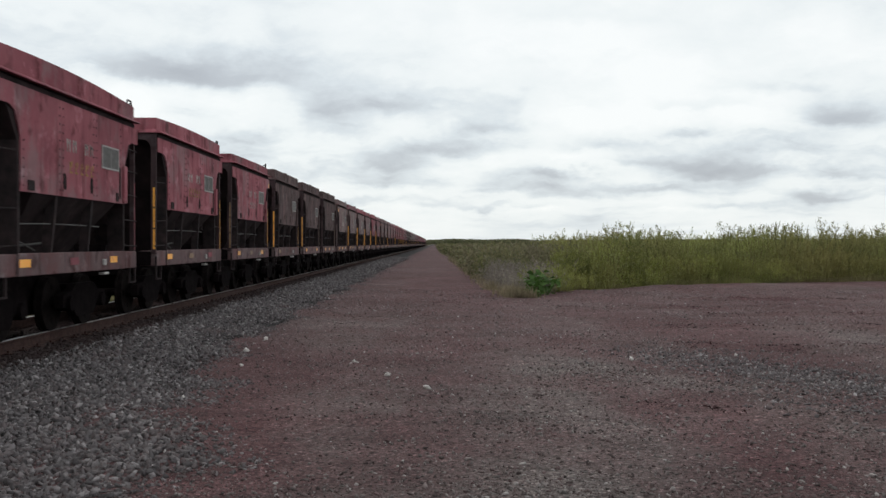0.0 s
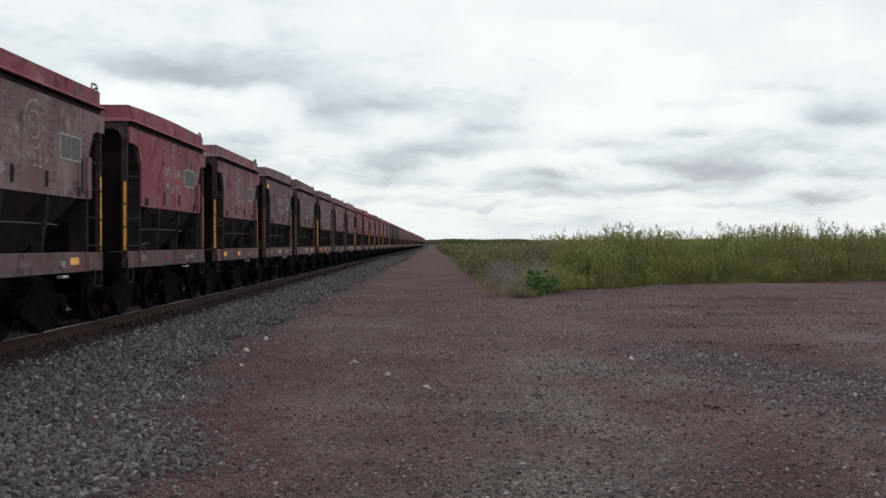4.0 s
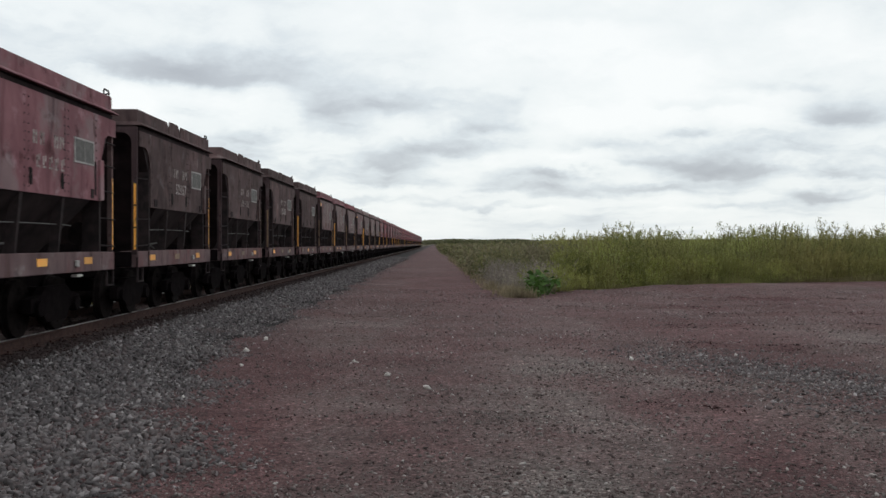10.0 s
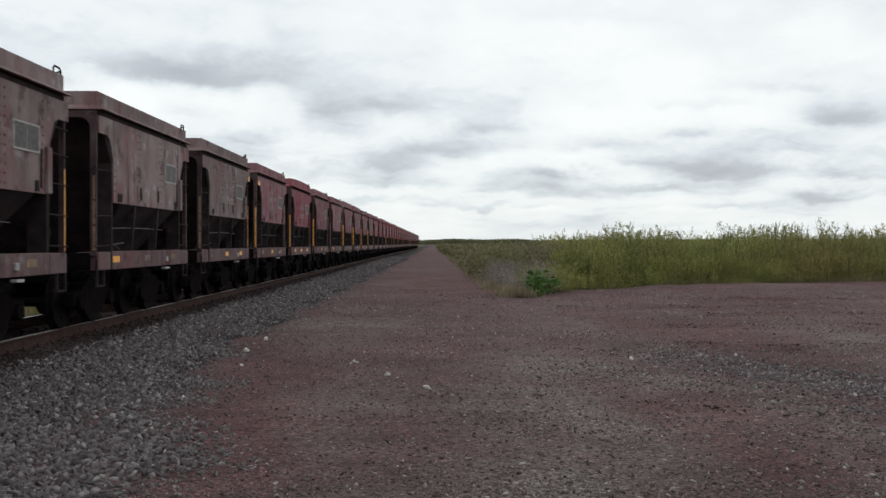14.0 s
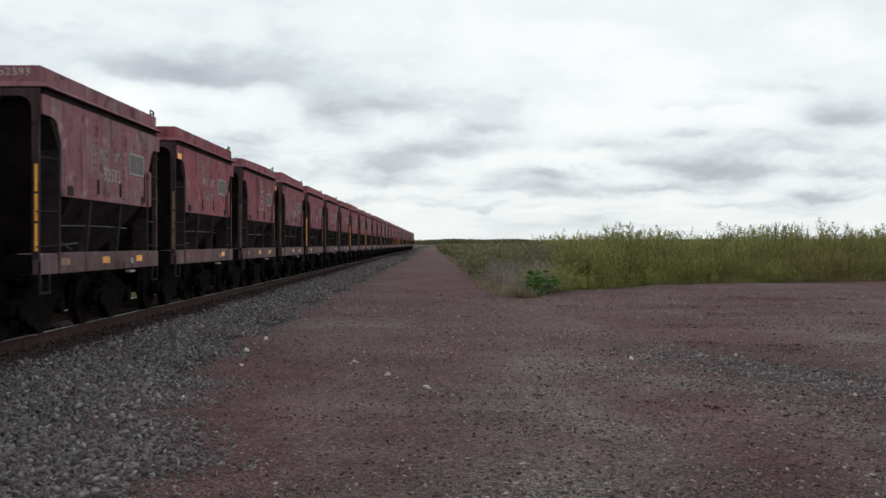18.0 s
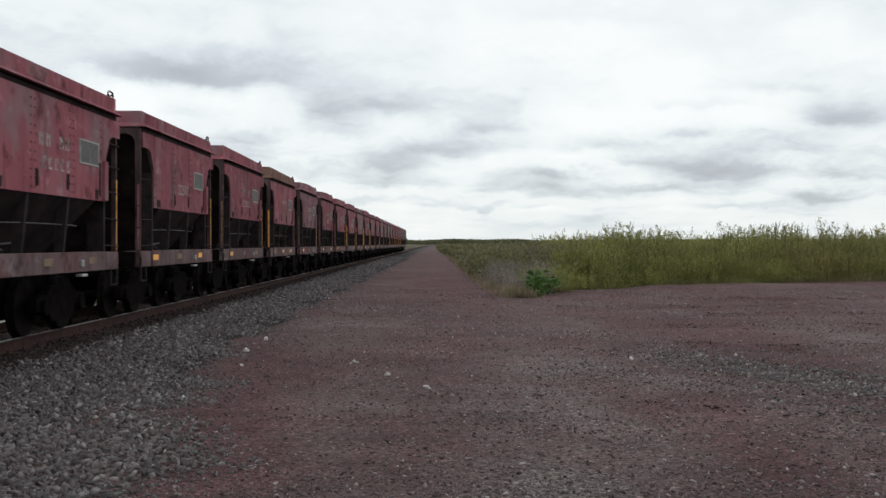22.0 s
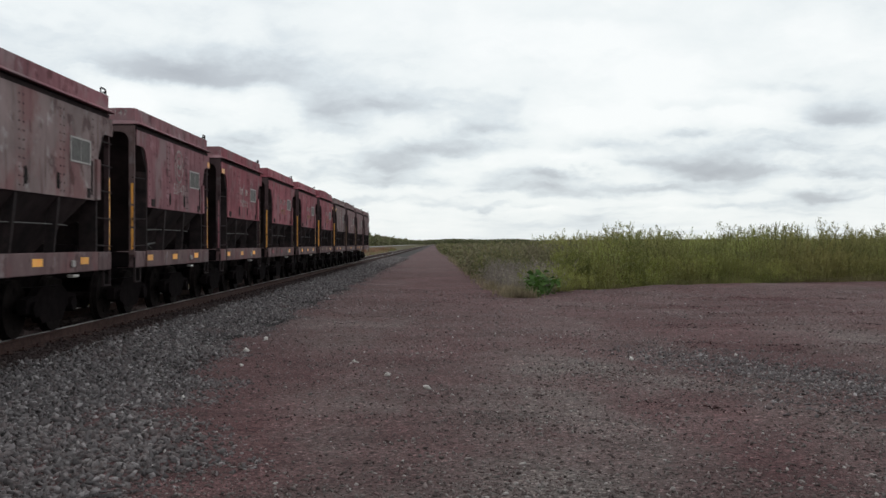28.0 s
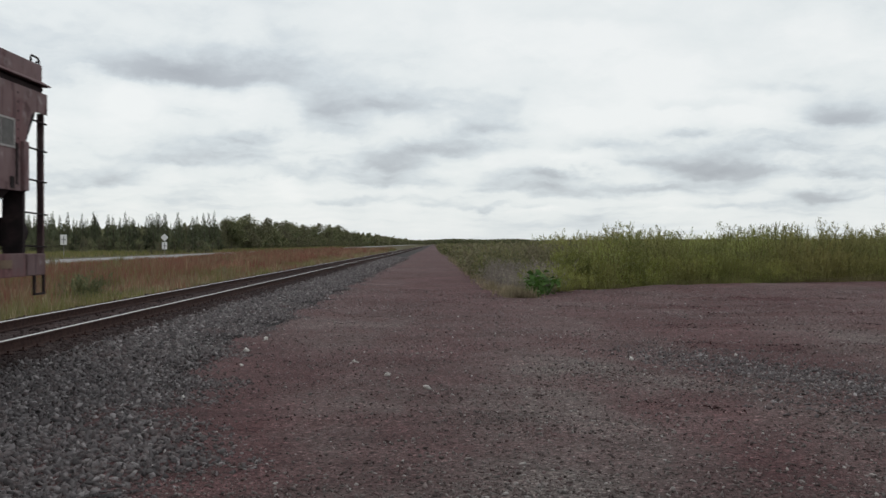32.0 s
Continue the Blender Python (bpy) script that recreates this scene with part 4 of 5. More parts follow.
for side in (-1, 1):
    c = TRACK_X + side * 0.753
    t = RAIL_TOP
    prof = [(c - 0.075, t - 0.17), (c + 0.075, t - 0.17), (c + 0.075, t - 0.155), (c + 0.012, t - 0.135), (c + 0.012, t - 0.045),
            (c + 0.036, t - 0.035), (c + 0.036, t - 0.010), (c + 0.030, t - 0.005), (c - 0.030, t - 0.005), (c - 0.036, t - 0.010), (c - 0.036, t - 0.035), (c - 0.012, t - 0.045), (c - 0.012, t - 0.135), (c - 0.075, t - 0.155)]
    rail = extruded("rail", prof, -640, 3000, RAIL_SIDE)
    tagged(rail, "rusty steel rail with a polished running surface", "rail", "rails of the track")
    head = extruded("rail_head", [(c - 0.030, t - 0.0045), (c + 0.030, t - 0.0045), (c + 0.026, t), (c - 0.026, t)], -640, 3000, RAIL_HEAD)
    head.parent = rail
    head["label"] = "bright polished rail head"

# ---- stones ----
rs = np.random.RandomState(11)


def stone_shape(seed):
    """A small angular stone with eight corners."""
    r = np.random.RandomState(seed)
    c = np.array([(x, y, z) for z in (-1, 1) for y in (-1, 1) for x in (-1, 1)], float) * 0.5
    c *= r.uniform(0.35, 1.3, (8, 3))
    c += r.uniform(-0.2, 0.2, (8, 3))
    f = np.array([(0, 2, 3, 1), (4, 5, 7, 6), (0, 1, 5, 4), (1, 3, 7, 5), (3, 2, 6, 7), (2, 0, 4, 6)])
    return c, f


STONES = [stone_shape(s) for s in range(9)]


def turns(n, r):
    """Random turns as matrices."""
    q = r.normal(size=(n, 4)) * np.array([1.0, 0.42, 0.42, 1.0])
    q /= np.linalg.norm(q, axis=1)[:, None]
    w, x, y, z = q.T
    return np.stack([np.stack([1 - 2 * (y * y + z * z), 2 * (x * y - z * w), 2 * (x * z + y * w)], -1),
                     np.stack([2 * (x * y + z * w), 1 - 2 * (x * x + z * z), 2 * (y * z - x * w)], -1),
                     np.stack([2 * (x * z - y * w), 2 * (y * z + x * w), 1 - 2 * (x * x + y * y)], -1)], 1)


def scatter(name, x, y, z, size, material, r):
    """Many stones in one mesh."""
    n = len(x)
    pick = r.randint(0, len(STONES), n)
    shapes = np.stack([STONES[i][0] for i in range(len(STONES))])[pick]
    shapes = shapes * r.uniform(0.75, 1.25, (n, 1, 3)) * np.array([1.40, 1.0, 0.55]) * size[:, None, None]
    co = np.einsum("nij,nkj->nki", turns(n, r), shapes) + np.stack([x, y, z], -1)[:, None]
    f = STONES[0][1][None] + 8 * np.arange(n)[:, None, None]
    return mesh_from(name, co.reshape(-1, 3), f.reshape(-1, 4), (material,))


def ballast_limit(y):
    """How far to the right the loose ballast has spread."""
    return np.interp(y, [4, 6.5, 10.5, 14, 18, 400], [-1.0, -1.35, -2.1, -2.7, -3.05, -3.05])


def ballast_z(x):
    return np.interp(x, [-10.6, -8.6, -5.15, -3.1, -1.0], [-0.6, 0.128, 0.128, -0.01, 0.0])


def make_stones():
    parts = []
    for y0, y1, per, lo, hi in ((5, 14, 760, 0.027, 0.053), (14, 28, 520, 0.030, 0.057), (28, 60, 200, 0.042, 0.07), (60, 120, 50, 0.07, 0.11)):
        n = int((y1 - y0) * 3.6 * per)
        y = rs.uniform(y0, y1, n)
        x = rs.uniform(-5.1 + 0.12 * rs.normal(size=n), -0.6, n)
        lim = ballast_limit(y) + 0.25 * np.sin(y * 1.7) + 0.15 * np.sin(y * 4.1 + 1)
        thin = np.clip((lim - x) / 0.9 + 0.15, 0, 1)
        keep = (rs.uniform(0, 1, n) < thin) & (x > -0.5 * y - 1)
        x, y, thin = x[keep], y[keep], thin[keep]
        parts.append((x, y, rs.uniform(lo, hi, len(x)) * (0.45 + 0.55 * thin)))
    x, y, s = (np.concatenate(p) for p in zip(*parts))
    z = ballast_z(x) + np.where(x > -3.1, yard_z(x, y), 0) + s * rs.uniform(0.0, 0.35, len(x))
    # the nearest stones are pieces of their own
    near = (y < 9.0) & (s > 0.042) & (x > -3.9)
    idx = np.flatnonzero(near)[:190]
    rest = np.ones(len(x), bool)
    rest[idx] = False
    ob = new("loose_ballast", scatter("loose_ballast", x[rest], y[rest], z[rest], s[rest], STONE, rs))
    tagged(ob, "loose grey crushed stone spilling from the track bed", "gravel", kind="stuff")
    meshes = []
    for c, f in STONES:
        meshes.append(mesh_from("stone", c, f, (STONE,)))
    for i in idx:
        o = new("stone", meshes[i % len(meshes)])
        o.matrix_basis = Matrix.LocRotScale((x[i], y[i], z[i]), Euler(rs.uniform(0, 6.28, 3)), Vector(rs.uniform(0.75, 1.3, 3)) * s[i])
        o.parent = bed
    # dark stones between and beyond the rails
    n = 5000
    y = 6 + 74 * rs.uniform(0, 1, n) ** 1.5
    x = rs.uniform(-8.6, -5.9, n)
    s = rs.uniform(0.04, 0.075, n)
    n2 = 9000
    y2 = 5.5 + 60 * rs.uniform(0, 1, n2) ** 1.6
    x = np.concatenate([x, rs.uniform(-5.86, -4.95, n2)])
    y = np.concatenate([y, y2])
    s = np.concatenate([s, rs.uniform(0.024, 0.055, n2) + 0.0003 * y2])
    ob = new("track_ballast", scatter("track_ballast", x, y, 0.115 + 0.1 * s, s, DIRTY_STONE, rs))
    tagged(ob, "ore-stained dark crushed stone between the ties", "gravel", kind="stuff")
    # pebbles of the yard, thicker along old wheel tracks
    n = 100000
    y = 5 + 33 * rs.uniform(0, 1, n) ** 1.7
    x = -3.2 + rs.uniform(0, 1, n) * (3.2 + 0.47 * y)
    windrow = np.exp(-((y - 12.4 + 0.35 * (x - 3.5)) / 1.1) ** 2) * (x > 1.2) + 0.7 * np.exp(-((y - 6.6 - 0.1 * x) / 0.9) ** 2) + 0.6 * np.exp(-((y - 9.2 + 0.25 * (x - 2)) / 0.5) ** 2) * (x > 0)
    patchy = 0.5 + 0.5 * np.sin(1.3 * x + 0.9 * np.sin(0.7 * y)) * np.cos(0.6 * y - 0.4 * x)
    keep = (rs.uniform(0, 1, n) < 0.16 + 0.30 * patchy + 0.75 * windrow) & (y < yard_edge(x))
    x, y = x[keep], y[keep]
    s = 0.006 + 0.020 * rs.uniform(0, 1, len(x)) ** 3.5 + 0.0003 * y
    ob = new("yard_gravel", scatter("yard_gravel", x, y, yard_z(x, y) + 0.1 * s, s, PEBBLE, rs))
    tagged(ob, "small red and grey pebbles strewn over the yard", "gravel", kind="stuff")
    n = 15000
    u = rs.uniform(0, 1, n)
    y = 16.4 - 6.4 * u + rs.normal(0, 1, n) * 0.75
    x = 3.5 + 1.7 * u + rs.normal(0, 1, n) * (0.75 - 0.1 * u)
    keep = rs.uniform(0, 1, n) < (0.25 + 0.75 * u) * (0.3 + 0.7 * (np.sin(2.1 * x + 1.3 * y) > -0.2))
    x, y = x[keep], y[keep]
    s = 0.011 + 0.027 * rs.uniform(0, 1, len(x)) ** 2
    ob = new("coarse_gravel", scatter("coarse_gravel", x, y, yard_z(x, y) + 0.1 * s, s, STONE, rs))
    tagged(ob, "coarse grey stones in a low windrow across the yard", "gravel", kind="stuff")
    xs, ys, ss = [], [], []
    for x0, y0, slant, length, high in RIDGES:
        n = int(300 * length)
        u = rs.uniform(-1, 1, n)
        lumpy = rs.uniform(0, 1, n) < 0.18 + 0.70 * (np.sin(3.1 * u * length + y0) * np.sin(1.3 * u * length + 2 * y0) > 0.25)
        cx = x0 + u * length
        xs.append(cx[lumpy])
        ys.append((y0 + slant * (cx - x0) + 0.12 * np.sin(2.3 * cx + y0) - 0.10 + rs.normal(0, 0.30, n))[lumpy])
        ss.append((rs.uniform(0.2, 1.0, n) ** 3 * high * 0.42 + 0.006)[lumpy])
    n = 9000
    y = 6 + 30 * rs.uniform(0, 1, n) ** 1.5
    x = -2.6 + rs.uniform(0, 1, n) * (2.6 + 0.46 * y)
    spot = np.sin(0.9 * x + 0.5 * y) * np.sin(0.7 * y - 0.6 * x + 1) > 0.25
    xs.append(x[spot])
    ys.append(y[spot])
    ss.append(((0.006 + 0.017 * rs.uniform(0, 1, n) ** 3) * np.clip(y / 18, 0.4, 1.0))[spot])
    x, y, s = np.concatenate(xs), np.concatenate(ys), np.concatenate(ss)
    ok = y < yard_edge(x) - 0.5
    x, y, s = x[ok], y[ok], s[ok]
    ob = new("dirt_clods", scatter("dirt_clods", x, y, yard_z(x, y) + 0.1 * s, s, CLOD, rs))
    tagged(ob, "red dirt clods along old grader ridges, darkened for shadows and damp", "dirt", kind="stuff")
    for i, (sx, sy, sz) in enumerate(((-2.90, 15.88, 0.075), (-2.63, 14.05, 0.055), (-1.14, 14.5, 0.06), (-0.60, 12.85, 0.075), (-0.10, 11.67, 0.06),
                                      (-2.93, 17.9, 0.06), (2.77, 14.7, 0.05), (-2.7, 11.1, 0.04), (4.4, 15.2, 0.04))):
        c, f = STONES[i % 9]
        o = new("white_stone", mesh_from("white_stone", c, f, (WHITE_STONE,)))
        o.matrix_basis = Matrix.LocRotScale((sx, sy, float(yard_z(np.array(sx), np.array(sy))) + 0.015), Euler((0.3 * i, 0.5, 0.7 * i)), (sz, sz, sz * 0.8))
        tagged(o, "small pale quartz stone lying on the gravel", "stone", "pale stones")


make_stones()

# ---- ties ----
def make_ties():
    bm = bmesh.new()
    box(bm, -1.30, 1.30, -0.11, 0.11, -0.16, 0.0)
    bevel(bm, 0.012)
    first = part("tie", bm, TIE, bed)
    z = RAIL_TOP - 0.175
    r = random.Random(3)
    for i in range(150):
        y = 6.0 + 0.52 * i
        o = first if i == 0 else new("tie", first.data)
        o.parent = bed
        o.matrix_basis = pose(TRACK_X + r.uniform(-0.04, 0.04), y + r.uniform(-0.03, 0.03), z, 0, 0, r.uniform(-1.2, 1.2))
    bm = bmesh.new()
    y = 6.0 + 0.52 * 150
    while y < 420:
        box(bm, TRACK_X - 1.3, TRACK_X + 1.3, y - 0.11, y + 0.11, z - 0.15, z)
        y += 0.52
    y = 5.48
    while y > -60:
        box(bm, TRACK_X - 1.3, TRACK_X + 1.3, y - 0.11, y + 0.11, z - 0.15, z)
        y -= 0.52
    tagged(part("far_ties", bm, TIE, bed), kind="stuff")
    # tie plates and spikes beside the near rail
    bm = bmesh.new()
    for i in range(150):
        y = 6.0 + 0.52 * i
        box(bm, TRACK_X + 0.65, TRACK_X + 0.93, y - 0.09, y + 0.09, z, z + 0.018)
        for dx in (0.66, 0.85):
            box(bm, TRACK_X + dx, TRACK_X + dx + 0.03, y - 0.05, y - 0.02, z + 0.018, z + 0.05)
    tagged(part("tie_plates", bm, RAIL_SIDE, bed), kind="stuff")


make_ties()

# ---- highway beyond the track ----
ASPHALT = surface("pale_asphalt", (0.20, 0.20, 0.205), (0.27, 0.27, 0.275), 6, 0.9, 0, 0.2, 40, (0.16, 0.16, 0.16), 0.3, 0.6)
road = extruded("road", [(-49.5, -0.6), (-47.5, -0.33), (-40, -0.33), (-38.5, -0.6)], -640, 3000, ASPHALT)
tagged(road, "pale grey two-lane highway beside the track", "road", kind="structure")
SIGN_WHITE = surface("white_sign_face", (0.60, 0.60, 0.60), (0.72, 0.72, 0.72), 8, 0.5, 0, 0.0)
SIGN_BAR = surface("dark_sign_bar", (0.10, 0.10, 0.11), (0.15, 0.15, 0.16), 8, 0.6, 0, 0.0)
POST_GREY = surface("grey_steel_post", (0.20, 0.19, 0.18), (0.30, 0.29, 0.28), 8, 0.6, 0.3, 0.0)


def road_sign(x, y, diamond):
    sign = new("road_sign")
    sign.location = (x, y, -0.45)
    bm = bmesh.new()
    rod(bm, (0, 0, -0.2), (0, 0, 3.2), 0.045, 8)
    part("post", bm, POST_GREY, sign)

    def face(name, pts, y0, y1, m):
        b = bmesh.new()
        a = [b.verts.new((u, y0, v)) for u, v in pts]
        c = [b.verts.new((u, y1, v)) for u, v in pts]
        b.faces.new(a)
        b.faces.new(c[::-1])
        for i in range(len(pts)):
            j = (i + 1) % len(pts)
            b.faces.new((a[i], c[i], c[j], a[j]))
        return part(name, b, m, sign)

    def oblong(w, z0, z1, dx=0.0):
        return [(dx - w / 2, z0), (dx + w / 2, z0), (dx + w / 2, z1), (dx - w / 2, z1)]

    if diamond:
        face("diamond_plate", [(0, 2.52), (0.72, 3.24), (0, 3.96), (-0.72, 3.24)], -0.08, -0.06, SIGN_WHITE)
        face("plate", oblong(0.95, 1.07, 2.41), -0.08, -0.06, SIGN_WHITE)
        face("bar", oblong(0.10, 1.2, 2.3), -0.087, -0.082, SIGN_BAR)
        face("bar", oblong(0.5, 1.68, 1.78), -0.087, -0.082, SIGN_BAR)
        tagged(sign, "white diamond road sign above a white plate, on a post", "road sign", "signs by the highway")
    else:
        face("plate", oblong(0.92, 1.95, 3.39), -0.08, -0.06, SIGN_WHITE)
        face("bar", oblong(0.09, 2.1, 3.25), -0.087, -0.082, SIGN_BAR)
        face("bar", oblong(0.6, 2.62, 2.7), -0.087, -0.082, SIGN_BAR)
        tagged(sign, "white rectangular road sign on a grey post in grass", "road sign", "signs by the highway")


road_sign(-52.9, 148, False)
road_sign(-49.8, 191, True)

# ---- plants ----
WILLOW = leaf_material("willow_leaves", ((0.134, 0.152, 0.035), (0.205, 0.220, 0.050), (0.259, 0.273, 0.074), (0.161, 0.180, 0.055), (0.356, 0.360, 0.167)), (0.250, 0.230, 0.087), 0.35)
# Greyer, dimmer willow copy: the rear rows' lower brightness is in the colour.
DIMMED_WILLOW = leaf_material("dimmed_willow_leaves", ((0.125, 0.145, 0.042), (0.195, 0.212, 0.060), (0.255, 0.268, 0.085), (0.165, 0.178, 0.064), (0.350, 0.350, 0.175)), (0.235, 0.222, 0.090), 0.35)
LOW_LEAF = leaf_material("dull_shrub_leaves", ((0.080, 0.098, 0.038), (0.160, 0.178, 0.066), (0.185, 0.168, 0.090), (0.255, 0.258, 0.105)), (0.185, 0.160, 0.110))
DEAD_WEED = leaf_material("dead_weed", ((0.155, 0.130, 0.116), (0.235, 0.203, 0.180), (0.205, 0.178, 0.168), (0.310, 0.272, 0.228), (0.160, 0.162, 0.098)), None, 0.2)
BROAD = leaf_material("broad_green_leaf", ((0.040, 0.085, 0.018), (0.080, 0.150, 0.036), (0.135, 0.205, 0.062)), None, 0.3)
RED_GRASS = leaf_material("red_dry_grass", ((0.175, 0.072, 0.055), (0.230, 0.106, 0.078), (0.250, 0.170, 0.115), (0.165, 0.135, 0.070), (0.32, 0.24, 0.165)), (0.215, 0.092, 0.068), 0.3)
GREEN_GRASS = leaf_material("green_verge_grass", ((0.089, 0.110, 0.030), (0.138, 0.152, 0.044), (0.172, 0.165, 0.062), (0.207, 0.179, 0.083)), (0.193, 0.165, 0.083))
STRAW = leaf_material("straw_grass", ((0.300, 0.245, 0.160), (0.380, 0.310, 0.210), (0.225, 0.198, 0.115), (0.260, 0.210, 0.150)), None, 0.2)
NEEDLE = leaf_material("spruce_needles", ((0.068, 0.084, 0.052), (0.104, 0.118, 0.067), (0.140, 0.148, 0.086)), None, 0.2)
CANOPY = leaf_material("birch_leaves", ((0.080, 0.095, 0.052), (0.120, 0.132, 0.066), (0.160, 0.166, 0.084), (0.198, 0.192, 0.105)), (0.140, 0.132, 0.082), 0.3)
BARK = surface("grey_brown_bark", (0.05, 0.042, 0.035), (0.11, 0.095, 0.08), 10, 0.9, 0, 0.4, 30)
STEM = surface("willow_stem", (0.075, 0.062, 0.032), (0.13, 0.105, 0.055), 10, 0.8, 0, 0.2, 30)


def leaf_quads(at, way, length, width, r):
    """Pointed leaves: one four-cornered blade each, at the given places."""
    n = len(at)
    way = way / (np.linalg.norm(way, axis=1)[:, None] + 1e-9)
    side = np.cross(way, r.normal(size=(n, 3)))
    side /= np.linalg.norm(side, axis=1)[:, None] + 1e-9
    tip = at + way * length[:, None]
    mid = at + way * (length * 0.45)[:, None]
    co = np.stack([at, mid + side * width[:, None], tip, mid - side * width[:, None]], 1)
    return co.reshape(-1, 3), np.arange(4 * n).reshape(-1, 4)


def tube_rows(paths, radii, sides=3):
    """Thin stems along paths (n, k, 3), narrowing to the tip."""
    n, k, _ = paths.shape
    ang = np.arange(sides) * 2 * np.pi / sides
    ring = np.stack([np.cos(ang), np.sin(ang), 0 * ang], -1)
    taper = np.linspace(1, 0.25, k)
    co = paths[:, :, None] + ring[None, None] * (radii[:, None] * taper[None])[:, :, None, None]
    base = (np.arange(n) * k * sides)[:, None, None] + (np.arange(k - 1) * sides)[None, :, None] + np.arange(sides)[None, None]
    nxt = base - np.arange(sides) + (np.arange(sides) + 1) % sides
    f = np.stack([base, nxt, nxt + sides, base + sides], -1)
    return co.reshape(-1, 3), f.reshape(-1, 4)


def shrub(name, seed, height, radius, stems, per_stem, leaf, leaf_mat, stem_mat, label, category, group, start=0.2, spread_out=0.45):
    r = np.random.RandomState(seed)
    k = 6
    base = r.normal(0, radius * 0.45, (stems, 2))
    out = base / radius * spread_out + r.normal(0, 0.16, (stems, 2))
    h = height * r.uniform(0.5, 1.0, stems)
    h[: max(1, stems // 8)] *= 1.16
    u = np.linspace(0, 1, k)
    paths = np.zeros((stems, k, 3))
    paths[:, :, :2] = base[:, None] + out[:, None] * (u ** 1.4)[None, :, None] * (h[:, None, None] * 0.5)
    paths[:, :, 2] = h[:, None] * u[None] - 0.05
    paths[:, 1:, :2] += r.normal(0, 0.03, (stems, k - 1, 2))
    plant = new(name)
    tagged(plant, label, category, group)
    co, f = tube_rows(paths, r.uniform(0.006, 0.012, stems) * height / 2)
    o = new("brushwood", mesh_from("brushwood", co, f, (stem_mat,)))
    o.parent = plant
    o["kind"] = "stuff"
    n = stems * per_stem
    which = np.repeat(np.arange(stems), per_stem)
    tt = start + (1 - start) * r.uniform(0, 1, n) ** 0.8
    pos = tt * (k - 1)
    i = np.minimum(pos.astype(int), k - 2)
    fr = (pos - i)[:, None]
    at = paths[which, i] * (1 - fr) + paths[which, i + 1] * fr
    side = r.normal(size=(n, 3))
    reach = 0.20 * (1.08 - tt)[:, None] * height / 2.4
    at = at + side * reach
    way = side * 0.8 + np.array([0, 0, 0.9])
    co, f = leaf_quads(at, way, leaf * r.uniform(0.6, 1.3, n), leaf * 0.13 * r.uniform(0.7, 1.4, n), r)
    co[:, 2] = np.maximum(co[:, 2], 0.0)
    o = new("foliage", mesh_from("foliage", co, f, (leaf_mat,)))
    o.parent = plant
    o["kind"] = "stuff"
    return plant


def willow_bush(seed, height, radius, leaf_mat, label):
    """A bushy willow: arching stems, side twigs, and leaves gathered along the twigs."""
    r = np.random.RandomState(seed)
    stems, k, twigs, leaves = 24, 6, 8, 19
    base = r.normal(0, radius * 0.42, (stems, 2))
    out = base / radius * 0.42 + r.normal(0, 0.13, (stems, 2))
    h = height * r.uniform(0.58, 0.90, stems)
    h[:3] *= 1.06
    u = np.linspace(0, 1, k)
    paths = np.zeros((stems, k, 3))
    paths[:, :, :2] = base[:, None] + out[:, None] * (u ** 1.3)[None, :, None] * (h[:, None, None] * 0.55)
    paths[:, :, 2] = h[:, None] * u[None] - 0.05
    paths[:, 1:, :2] += r.normal(0, 0.035, (stems, k - 1, 2))
    plant = new("willow_shrub")
    tagged(plant, label, "shrub", "willow thicket")
    co, f = tube_rows(paths, r.uniform(0.006, 0.012, stems) * height / 2)
    o = new("brushwood", mesh_from("brushwood", co, f, (STEM,)))
    o.parent = plant
    o["kind"] = "stuff"
    n = stems * twigs
    which = np.repeat(np.arange(stems), twigs)
    tt = 0.04 + 0.84 * r.uniform(0, 1, n)
    pos = tt * (k - 1)
    i = np.minimum(pos.astype(int), k - 2)
    fr = (pos - i)[:, None]
    root = paths[which, i] * (1 - fr) + paths[which, i + 1] * fr
    way = r.normal(size=(n, 3)) * np.array([1, 1, 0.35]) + np.array([0, 0, 1.15])
    way[:, 2] += np.clip(tt - 0.6, 0, 1) * 4.0
    way /= np.linalg.norm(way, axis=1)[:, None]
    reach = (0.26 + 0.18 * (1.0 - tt)) * height / 2.35 * r.uniform(0.6, 1.3, n)
    t2 = r.uniform(0.1, 1.0, (n, leaves))
    at = root[:, None] + way[:, None] * (reach[:, None] * t2)[:, :, None] + r.normal(0, 1, (n, leaves, 3)) * (0.045 - 0.03 * tt)[:, None, None]
    lean = way[:, None] * 1.2 + r.normal(0, 0.42, (n, leaves, 3))
    m = n * leaves
    co, f = leaf_quads(at.reshape(-1, 3), lean.reshape(-1, 3), 0.074 * r.uniform(0.6, 1.3, m), 0.0115 * r.uniform(0.7, 1.4, m), r)
    co[:, 2] = np.maximum(co[:, 2], 0.0)
    o = new("foliage", mesh_from("foliage", co, f, (leaf_mat,)))
    o.parent = plant
    o["kind"] = "stuff"
    return plant


